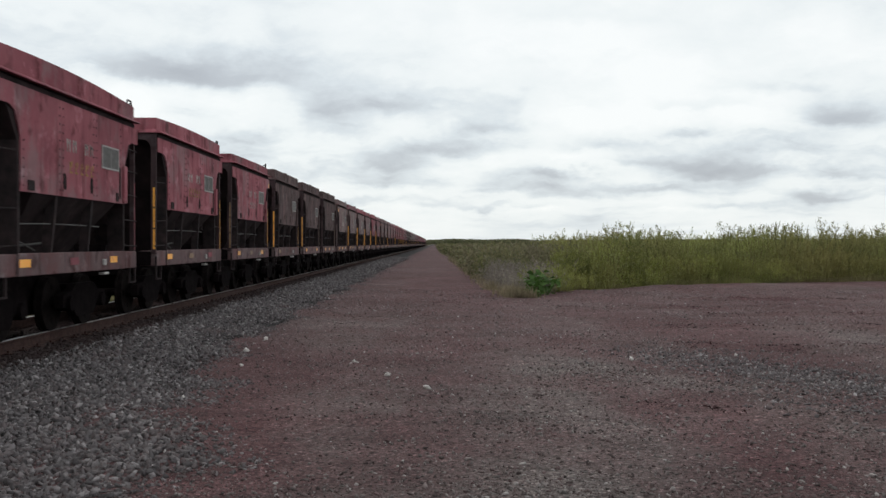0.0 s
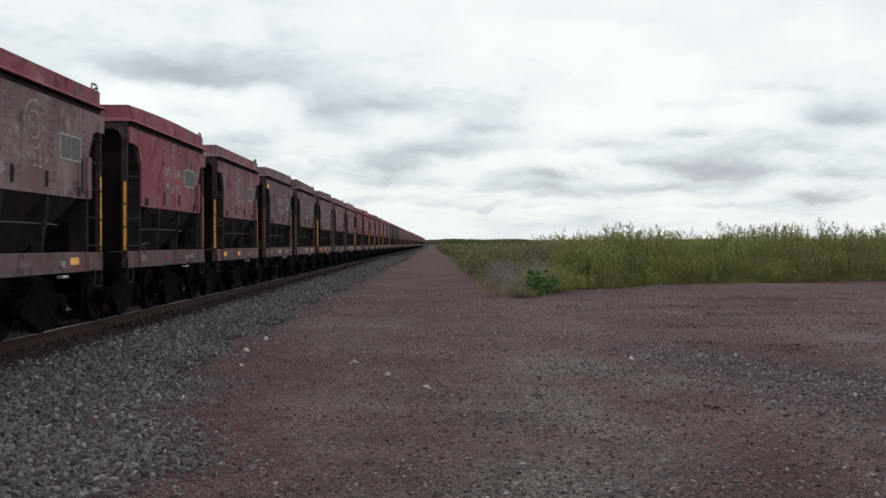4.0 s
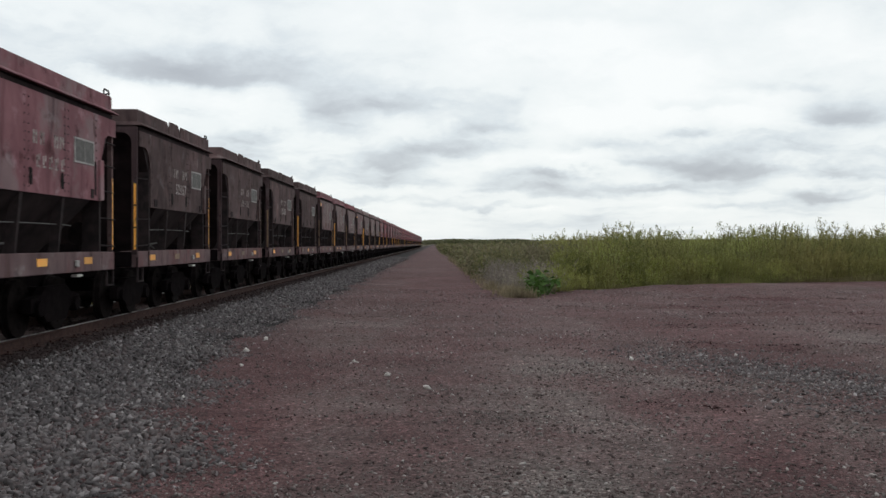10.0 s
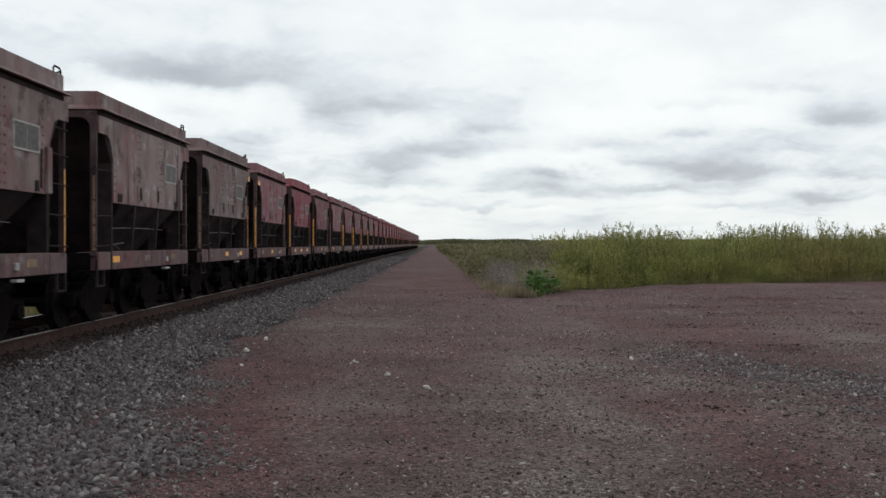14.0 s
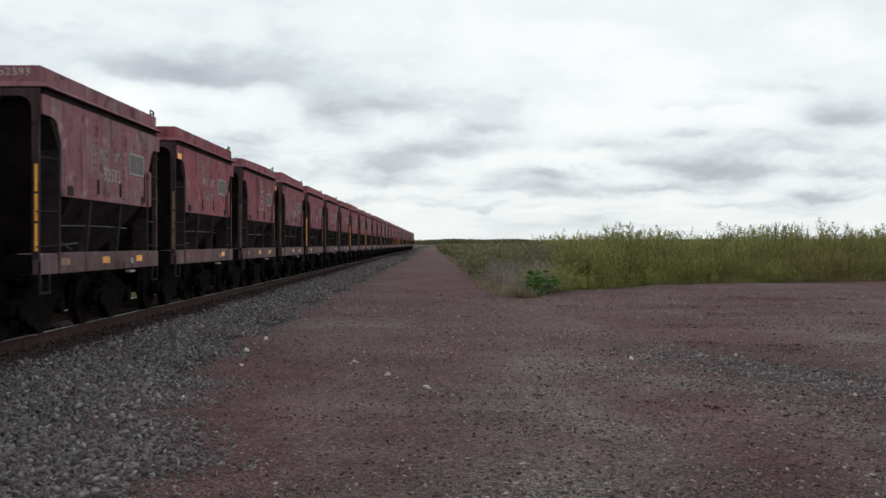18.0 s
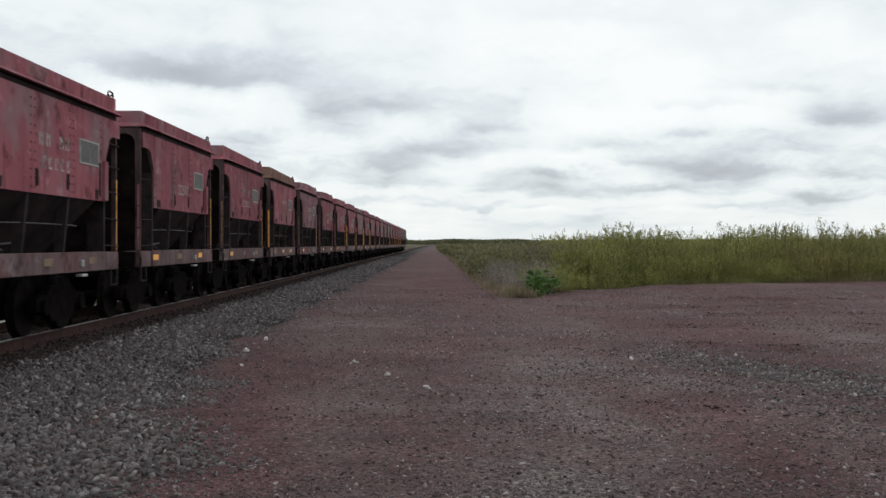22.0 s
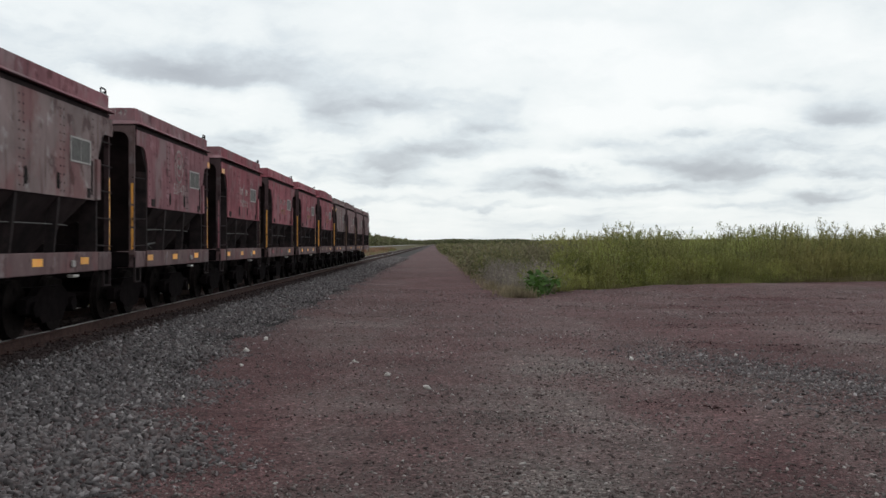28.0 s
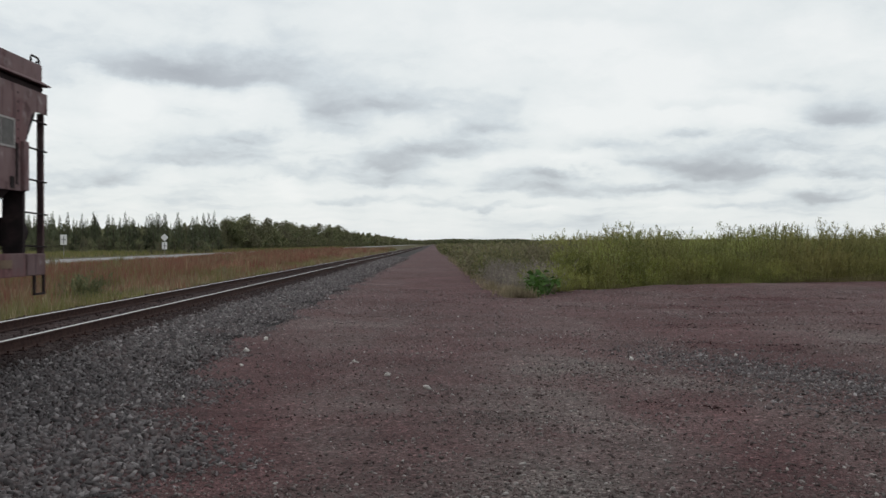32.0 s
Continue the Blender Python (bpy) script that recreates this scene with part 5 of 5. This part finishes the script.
def place(protos, spots, r, group_scale=(0.85, 1.15)):
    """Copies of the prototypes at the spots (x, y, z, size)."""
    used = [False] * len(protos)
    for x, y, z, size in spots:
        i = r.randint(0, len(protos))
        m = pose(x, y, z, r.uniform(-4, 4), r.uniform(-4, 4), r.uniform(0, 360))
        if not used[i]:
            used[i] = True
            protos[i].matrix_basis = m
            o = protos[i]
        else:
            o = copy_thing(protos[i], m)
        o.scale = (size * r.uniform(0.9, 1.1), size * r.uniform(0.9, 1.1), size)
    for used_one, p in zip(used, protos):
        if not used_one:
            p.location = (spots[0][0], spots[0][1], spots[0][2])


def make_thicket():
    r = np.random.RandomState(21)
    willows = [willow_bush(30 + i, 2.50, 0.62, DIMMED_WILLOW, "olive-green willow shrub behind the yard, coloured dimmer than the front") for i in range(4)]
    lows = [willow_bush(40 + i, 1.70, 0.85, WILLOW, "low bright-green willow shrub at the gravel's edge") for i in range(3)]
    low_spots = []
    spots = []
    for row in range(13):
        step = 1.0 if row < 3 else 1.25
        x = 4.3 + 0.25 * row
        x_end = 23 + 1.0 * row
        while x < x_end:
            depth = 0.8 * row + 0.35 * max(0, row - 5)
            y = float(yard_edge(np.array(x))) + 0.5 + depth + r.uniform(-0.7, 0.5)
            if x > 0.105 * y:
                size = np.interp(x, [4, 8, 13, 20, 30], [0.98, 1.0, 1.02, 1.07, 1.12]) * r.uniform(0.58, 1.12) * (1.0 + 0.16 * math.sin(1.5 * x) * math.sin(0.7 * x + 1))
                if row < 2:
                    low_spots.append((x, y, 0, size * (0.82 if row == 0 else 1.0)))
                elif row < 5 and r.uniform() < 0.35:
                    low_spots.append((x, y, 0, size * 1.22))
                else:
                    spots.append((x, y, 0, size))
            x += step * r.uniform(0.75, 1.25)
    low_spots += [(3.75, 35.6, 0, 0.72), (3.2, 36.2, 0, 0.62), (4.1, 35.0, 0, 0.55)]
    r.shuffle(spots)
    space = 285 - len(low_spots)
    place(lows, low_spots, r)
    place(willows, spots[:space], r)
    # the rest of the thicket, joined
    rest = spots[space:]
    for y0, y1, per in ((57, 90, 150), (90, 200, 260)):
        for _ in range(per):
            y = r.uniform(y0, y1)
            rest.append((r.uniform(0.107 * y, 0.52 * y), y, 0, r.uniform(0.85, 1.1)))
    cos, fs, off = [], [], 0
    for x, y, z, size in rest:
        p = willows[r.randint(0, 4)].children[1].data
        n = len(p.vertices)
        co = np.empty(n * 3, np.float32)
        p.vertices.foreach_get("co", co)
        co = co.reshape(-1, 4, 3)
        co = co[r.uniform(0, 1, len(co)) < 0.2]
        mid = co.mean(1, keepdims=True)
        co = mid + (co - mid) * 2.0
        a = r.uniform(0, 6.28)
        rot = np.array([[math.cos(a), -math.sin(a), 0], [math.sin(a), math.cos(a), 0], [0, 0, 1]])
        co = (co.reshape(-1, 3) * size) @ rot.T + np.array([x, y, 0])
        cos.append(co)
        fs.append(np.arange(len(co)).reshape(-1, 4) + off)
        off += len(co)
    o = new("willow_thicket", mesh_from("willow_thicket", np.concatenate(cos), np.concatenate(fs), (DIMMED_WILLOW,)))
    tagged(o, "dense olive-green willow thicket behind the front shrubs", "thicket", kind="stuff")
    # lower, duller shrubs along the service road
    low = [shrub("low_shrub", 50 + i, 1.35, 0.6, 20, 40, 0.10, LOW_LEAF, STEM, "low dull-green shrub among dry weeds beside the service road",
                 "shrub", "low shrubs by the road", 0.05, 0.6) for i in range(4)]
    spots = []
    for _ in range(150):
        y = 42 + 110 * r.uniform(0, 1) ** 1.3
        lo = np.interp(y, [42, 63, 168], [2.4, 2.4, 1.2])
        x = lo + r.uniform(0, 1) * (0.112 * y + 0.8 - lo)
        spots.append((x, y, 0, r.uniform(0.45, 1.45)))
    place(low, spots, r)
    # the low growth goes on along the road, too much of it to count
    cos, fs, off = [], [], 0
    for _ in range(900):
        y = 48 + 330 * r.uniform(0, 1) ** 1.6
        lo = np.interp(y, [41, 63, 168, 400], [2.3, 2.3, 1.2, 1.2])
        x = lo + r.uniform(0, 1) ** 1.3 * (0.125 * y + 1.5 - lo)
        p = low[r.randint(0, 4)].children[1].data
        co = np.empty(len(p.vertices) * 3, np.float32)
        p.vertices.foreach_get("co", co)
        co = co.reshape(-1, 4, 3)
        co = co[r.uniform(0, 1, len(co)) < 0.3]
        mid = co.mean(1, keepdims=True)
        co = mid + (co - mid) * np.array([1.6, 1.6, 1.3]) * (1 + y / 120)
        a = r.uniform(0, 6.28)
        rot = np.array([[math.cos(a), -math.sin(a), 0], [math.sin(a), math.cos(a), 0], [0, 0, 1]])
        co = (co.reshape(-1, 3) * r.uniform(0.4, 1.35)) @ rot.T + np.array([x, y, 0])
        cos.append(co)
        fs.append(np.arange(len(co)).reshape(-1, 4) + off)
        off += len(co)
    o = new("low_scrub", mesh_from("low_scrub", np.concatenate(cos), np.concatenate(fs), (LOW_LEAF,)))
    tagged(o, "dull olive low scrub running on beside the service road", "scrub", kind="stuff")
    weeds = [shrub("dead_weed_clump", 70 + i, 0.95, 0.5, 46, 14, 0.075, DEAD_WEED, DEAD_WEED, "grey-brown dead weeds standing at the gravel's edge",
                   "weeds", "dead weeds", 0.2, 0.6) for i in range(3)]
    spots = []
    for _ in range(95):
        y = 32.6 + 16.5 * r.uniform(0, 1) ** 1.2
        lo = np.interp(y, [31, 34, 41, 47], [2.9, 2.45, 2.2, 2.3])
        x = lo + r.uniform(0.0, 1.0) * (np.interp(y, [32.6, 36, 47], [0.5, 2.0, 2.8]))
        if math.hypot(x - 3.35, (y - 33.2) * 0.6) > 0.95:
            spots.append((x, y, 0, r.uniform(0.45, 1.2)))
    place(weeds, spots, r)


make_thicket()


def broadleaf_plant(x, y, size, seed):
    """A plant with large bright leaves, like burdock."""
    r = random.Random(seed)
    plant = new("burdock_plant")
    plant.location = (x, y, 0)
    tagged(plant, "bright green burdock with large leaves at the gravel's edge", "plant", "burdock by the thicket")
    for i in range(40):
        a, tilt = r.uniform(0, 6.28), r.uniform(0.15, 1.2)
        h = size * r.uniform(0.08, 0.85)
        base = Vector((math.cos(a) * size * r.uniform(0.1, 0.5), math.sin(a) * size * r.uniform(0.1, 0.5), h))
        bm = bmesh.new()
        ln, w = size * r.uniform(0.16, 0.30), size * r.uniform(0.09, 0.14)
        turn = Euler((r.uniform(-0.9, 0.9), r.uniform(-0.9, 0.9), a)).to_matrix()
        pts = [(0, 0, 0), (0.2 * ln, w * 0.8, 0.05 * w), (0.55 * ln, w, 0.1 * w), (ln, 0, -0.2 * w), (0.55 * ln, -w, 0.1 * w), (0.2 * ln, -w * 0.8, 0.05 * w)]
        v = [bm.verts.new(base + turn @ Vector(p)) for p in pts]
        c = bm.verts.new(base + turn @ Vector((0.5 * ln, 0, -0.12 * w)))
        for j in range(6):
            bm.faces.new((v[j], v[(j + 1) % 6], c))
        part("leaf", bm, BROAD, plant)
    bm = bmesh.new()
    for i in range(9):
        a = r.uniform(0, 6.28)
        rod(bm, (0, 0, -0.02), (math.cos(a) * size * 0.35, math.sin(a) * size * 0.35, size * 0.5), 0.012, 4)
    part("stalk", bm, BROAD, plant)


broadleaf_plant(3.12, 33.4, 0.66, 1)
broadleaf_plant(3.55, 33.0, 0.74, 2)
broadleaf_plant(3.35, 34.2, 0.85, 3)
broadleaf_plant(3.15, 32.0, 0.26, 4)


def grass(name, x, y, z, height, width, material, label, r):
    """Blades of grass, one three-cornered blade each."""
    n = len(x)
    a = r.uniform(0, 6.28, n)
    lean = r.normal(0, 0.22, (n, 2)) * height[:, None]
    base = np.stack([x, y, z], -1)
    side = np.stack([np.cos(a), np.sin(a), 0 * a], -1) * width[:, None]
    tip = base + np.concatenate([lean, height[:, None]], 1)
    co = np.stack([base - side, base + side, tip], 1).reshape(-1, 3)
    o = new(name, mesh_from(name, co, np.arange(3 * n).reshape(-1, 3), (material,)))
    tagged(o, label, "grass", kind="stuff")


def make_grass():
    r = np.random.RandomState(33)
    n = 75000
    y = 22 + 330 * r.uniform(0, 1, n) ** 1.6
    x = r.uniform(-37.5, -13.5, n)
    clump = np.clip(0.75 + 0.45 * np.sin(0.9 * x + 0.5 * y) * np.sin(0.6 * y - 0.3 * x) + 0.45 * np.sin(0.21 * y + 0.9 * np.sin(0.5 * x)) * np.sin(0.4 * x + 0.07 * y), 0.2, 1.7)
    tall = clump > 0.2 + 0.5 * r.uniform(0, 1, n)
    x, y, clump, n = x[tall], y[tall], clump[tall], int(tall.sum())
    grass("dry_grass", x, y, np.full(n, -0.46), r.uniform(0.45, 1.1, n) * clump * np.minimum(1.0, np.interp(x, [-37, -28, -20], [0.5, 0.75, 1.0]) * np.interp(y, [150, 215], [1.0, 2.5])), 0.012 + 0.00022 * y, RED_GRASS, "tall reddish dry grass between track and highway", r)
    n = 32000
    y = 20 + 200 * r.uniform(0, 1, n) ** 1.5
    x = r.uniform(-16.5, -9.9, n)
    z = ground_z(x, y) - 0.02
    clump = 0.7 + 0.35 * np.sin(0.7 * x + 0.8 * y) * np.sin(0.5 * y)
    h = r.uniform(0.25, 0.75, n) * clump
    tone = np.sin(0.55 * x + 0.23 * y + 1.2 * np.sin(0.31 * y)) + np.sin(0.37 * y - 0.9 * x) + r.normal(0, 0.7, n)
    for name, pick, m, label in (("verge_grass", tone > 0.25, GREEN_GRASS, "green grass growing beside the ballast"),
                                 ("straw_verge_grass", (tone <= 0.25) & (tone > -1.0), STRAW, "straw-coloured grass growing beside the ballast"),
                                 ("rust_verge_grass", tone <= -1.0, RED_GRASS, "rust-brown grass growing beside the ballast")):
        grass(name, x[pick], y[pick], z[pick], h[pick] * (1.25 if m is RED_GRASS else 1.0), 0.010 + 0.00022 * y[pick], m, label, r)
    n = 44000
    y = 24 + 330 * r.uniform(0, 1, n) ** 1.6
    x = r.uniform(-38.5, -12.5, n)
    keep = np.sin(0.21 * x + 0.09 * y) + np.sin(0.13 * y - 0.3 * x + 1) > 0.45
    x, y = x[keep], y[keep]
    n = len(x)
    grass("green_field_grass", x, y, np.full(n, -0.46), r.uniform(0.35, 0.8, n) * np.interp(x, [-38, -28, -20], [0.5, 0.75, 1.0]), 0.012 + 0.00022 * y, GREEN_GRASS, "patches of green grass among the dry grass", r)
    n = 24000
    y = 110 + 500 * r.uniform(0, 1, n) ** 1.5
    x = -49.8 - 14 * r.uniform(0, 1, n) - 30 * r.uniform(0, 1, n) * (y < 260)
    grass("far_verge_grass", x, y, np.full(n, -0.46), r.uniform(0.4, 0.9, n), 0.02 + 0.0003 * y, GREEN_GRASS, "green grass beyond the highway", r)
    n = 9000
    y = 70 + 190 * r.uniform(0, 1, n)
    x = r.uniform(-18.5, -13.2, n)
    bunch = np.clip(0.45 + 0.55 * np.sin(0.19 * y + 0.8 * np.sin(0.6 * x)) + 0.35 * np.sin(0.53 * y + x), 0.15, 1.25)
    grass("rust_weeds", x, y, np.full(n, -0.40), r.uniform(0.6, 1.25, n) * bunch, 0.012 + 0.00022 * y, RED_GRASS, "tall rust-brown weeds in bunches beside the track", r)
    # fringe before the thicket
    n = 11000
    x = 4.5 + 22 * r.uniform(0, 1, n) ** 1.1
    y = yard_edge(x) + np.abs(r.normal(0, 0.7, n)) - 0.2 - 0.7 * np.clip(np.sin(1.1 * x) * np.sin(0.47 * x + 1), 0, 1) * r.uniform(0, 1, n)
    grass("fringe_grass", x, y, np.full(n, -0.02), r.uniform(0.06, 0.42, n) * (0.6 + 0.5 * np.sin(0.9 * x) ** 2), 0.011 + 0 * x, GREEN_GRASS, "short green grass along the thicket's foot", r)
    n = 5200
    y = 31.5 + 80 * r.uniform(0, 1, n) ** 2.2
    x = np.interp(y, [30, 34, 41, 63, 112], [2.95, 2.35, 2.1, 2.1, 1.5]) + r.normal(0, 0.2, n) + 0.35 * np.sin(1.9 * y) * np.sin(0.77 * y + 2) * r.uniform(0.3, 1, n)
    grass("straw_tufts", x, y, np.full(n, -0.02), r.uniform(0.1, 0.42, n), 0.012 + 0 * x, STRAW, "pale straw grass along the service road", r)
    n = 9000
    y = 52 + 500 * r.uniform(0, 1, n) ** 1.8
    x = np.interp(y, [52, 168], [2.2, 1.0]) + r.uniform(0, 1, n) * 0.12 * y
    grass("scrub_growth", x, y, np.full(n, -0.05), r.uniform(0.15, 0.6, n) * (0.65 + 0.35 * np.sin(1.7 * x + 0.31 * y) * np.sin(0.23 * y)), 0.018 + 0.0004 * y, LOW_LEAF, "dull brown-green low growth along the service road", r)


make_grass()


# ---- trees ----
def spruce(seed, height):
    r = np.random.RandomState(seed)
    tree = new("spruce_tree")
    tagged(tree, "dark green narrow spruce at the edge of the wood", "tree", "spruces beyond the highway")
    bm = bmesh.new()
    rod(bm, (0, 0, -0.2), (0, 0, height * 0.96), 0.09 * height / 7, 7, 0.01)
    part("trunk", bm, BARK, tree)
    n = 1300
    u = 1 - np.sqrt(r.uniform(0, 1, n))
    tier = 0.72 + 0.28 * np.cos(u * 34 + r.normal(0, 0.5, n))
    rad = height * 0.19 * (1 - u) ** 1.05 * tier * r.uniform(0.2, 1.0, n) ** 0.6 + 0.01
    a = r.uniform(0, 6.28, n)
    z = height * (0.06 + 0.94 * u) - rad * 0.25
    at = np.stack([rad * np.cos(a), rad * np.sin(a), z], -1)
    way = np.stack([np.cos(a), np.sin(a), -0.25 + 0.9 * u], -1) + r.normal(0, 0.25, (n, 3))
    co, f = leaf_quads(at, way, height * 0.045 * (1.1 - 0.75 * u) * r.uniform(0.7, 1.4, n), height * 0.014 * (1.1 - 0.6 * u) * r.uniform(0.7, 1.5, n), r)
    o = new("crown", mesh_from("crown", co, f, (NEEDLE,)))
    o.parent = tree
    return tree


def broad_tree(seed, height, name="birch_tree", label="dense dark-green leafy tree at the wood's edge", low=0.0, wide=0.34, n=1500):
    r = np.random.RandomState(seed)
    tree = new(name)
    tagged(tree, label, "tree", "leafy trees beyond the highway")
    bm = bmesh.new()
    rod(bm, (0, 0, -0.2), (0, 0, height * 0.55), 0.11 * height / 9, 7, 0.06)
    part("trunk", bm, BARK, tree)
    lobes = []
    bm = bmesh.new()
    for i in range(15):
        u = r.uniform(low + 0.1, 0.92)
        a = r.uniform(0, 6.28)
        d = height * wide * (1 - abs(u - 0.5)) * r.uniform(0.2, 0.75)
        c = np.array([d * math.cos(a), d * math.sin(a), height * u])
        lobes.append((c, height * r.uniform(0.09, 0.17)))
        rod(bm, (0, 0, height * min(u * 0.7, 0.5)), tuple(c), 0.035, 4, 0.01)
    part("limbs", bm, BARK, tree)
    pick = r.randint(0, len(lobes), n)
    c = np.stack([l[0] for l in lobes])[pick]
    rad = np.array([l[1] for l in lobes])[pick]
    d = r.normal(size=(n, 3))
    d /= np.linalg.norm(d, axis=1)[:, None]
    at = c + d * (rad * r.uniform(0.4, 1.05, n))[:, None]
    co, f = leaf_quads(at, d + r.normal(0, 0.6, (n, 3)), height * 0.035 * r.uniform(0.6, 1.5, n), height * 0.015 * r.uniform(0.6, 1.5, n), r)
    o = new("crown", mesh_from("crown", co, f, (CANOPY,)))
    o.parent = tree
    return tree


def make_woods():
    r = np.random.RandomState(44)
    spruces = [spruce(80 + i, 7.5) for i in range(4)]
    spots = []
    for i in range(105):
        y = r.uniform(235, 340)
        px = r.uniform(-0.41, -0.205)
        spots.append((px * y, y, -0.5, r.uniform(0.85, 1.5) * y / 280))
    place(spruces, spots, r)
    bushes = [broad_tree(100 + i, 3.4, "alder_bush", "rounded mid-green alder bush before the spruces", 0.0, 0.5, 700) for i in range(3)]
    spots = []
    for i in range(85):
        y = r.uniform(205, 300)
        px = r.uniform(-0.41, -0.17)
        if px * y < -51:
            spots.append((px * y, y, -0.5, r.uniform(0.6, 1.25)))
    place(bushes, spots, r)
    birches = [broad_tree(120 + i, 9.6) for i in range(4)]
    spots = []
    for i in range(120):
        y = 318 + 500 * r.uniform(0, 1) ** 1.4
        x = -60 - abs(r.normal(0, 6)) * (0.4 if y < 350 else 1.0)
        spots.append((x, y, -0.5, r.uniform(0.8, 1.2) * np.interp(y, [300, 420, 660], [1.0, 1.05, 1.2])))
    place(birches, spots, r)
    # far woods, too many to count
    cos, fs, off = [], [], 0
    rows = []
    for _ in range(330):
        y = 820 + 1500 * r.uniform(0, 1)
        rows.append((-58 - abs(r.normal(0, 16)), y, r.uniform(8, 12)))
    for _ in range(3600):
        y = r.uniform(2300, 2420)
        x = r.uniform(-1150, 1250)
        rows.append((x, y, 11.0 + 1.2 * math.sin(x / 70) + 0.8 * math.sin(x / 23) + r.uniform(-1.3, 1.0)))
    for _ in range(900):
        y = r.uniform(335, 440)
        rows.append((r.uniform(-0.62, -0.19) * y, y, r.uniform(4.5, 8.8)))
    for _ in range(420):
        y = 330 + 560 * r.uniform(0, 1) ** 1.3
        rows.append((-57.5 - abs(r.normal(0, 5)), y, r.uniform(3.0, 5.5)))
    for x, y, h in rows:
        n = 44 if y > 900 else 80
        u = r.uniform(0, 1, n)
        a = r.uniform(0, 6.28, n)
        rad = h * (0.36 if y < 2000 else 0.6) * np.sqrt(np.clip(1 - (1.8 * u - 0.75) ** 2, 0.05, 1)) * r.uniform(0.4, 1, n)
        at = np.stack([x + rad * np.cos(a), y + rad * np.sin(a), h * u * 0.92 - 0.6], -1)
        co, f = leaf_quads(at, r.normal(size=(n, 3)), h * (0.26 if y > 900 else 0.17) * r.uniform(0.7, 1.3, n), h * (0.10 if y > 900 else 0.065) * r.uniform(0.7, 1.3, n), r)
        cos.append(co)
        fs.append(f + off)
        off += len(co)
    o = new("far_woods", mesh_from("far_woods", np.concatenate(cos), np.concatenate(fs), (CANOPY,)))
    tagged(o, "distant dark-green woods along the horizon", "woods", kind="stuff")
    verge = [shrub("verge_bush", 150 + i, 1.1, 0.6, 16, 42, 0.12, LOW_LEAF, STEM, "low green bush in the dry grass by the track", "bush", "bushes in the dry grass", 0.05, 0.7) for i in range(2)]
    spots = []
    for i in range(26):
        y = 40 + 260 * r.uniform(0, 1) ** 1.3
        spots.append((r.uniform(-36, -13), y, -0.47, r.uniform(0.5, 1.1)))
    place(verge, spots, r)
    bush = shrub("roadside_bush", 140, 1.0, 0.75, 30, 80, 0.13, CANOPY, STEM, "low green bush in the grass beside the track", "bush", "", 0.05, 0.7)
    bush.location = (-13.6, 40, -0.47)


make_woods()


build_train()
mark_cars()


# ---- moving things ----
def motions():
    times = [0, 2, 4, 6, 8, 10, 12, 14, 16, 18, 20, 22, 24, 26, 28, 30, 32]
    for k, car in enumerate(cars):
        walk(car, [(t, pose(TRACK_X, tail_y(t) - 2.92 - PITCH * k, RAIL_TOP)) for t in times])
    # wheels of the last cars, which come into full view, turn as they roll
    radius = 0.42
    rows = []
    for f in range(0, 961):
        t = f / 30
        rows.append((t, math.degrees((tail_y(0) - tail_y(t)) / radius)))
    for car in cars[:WHEEL_CARS]:
        for o in car.children_recursive:
            if o.name.startswith("wheelset"):
                y = o.location.y
                walk(o, [(t, pose(0, y, 0.42, a)) for t, a in rows])


WHEEL_CARS = 8
motions()
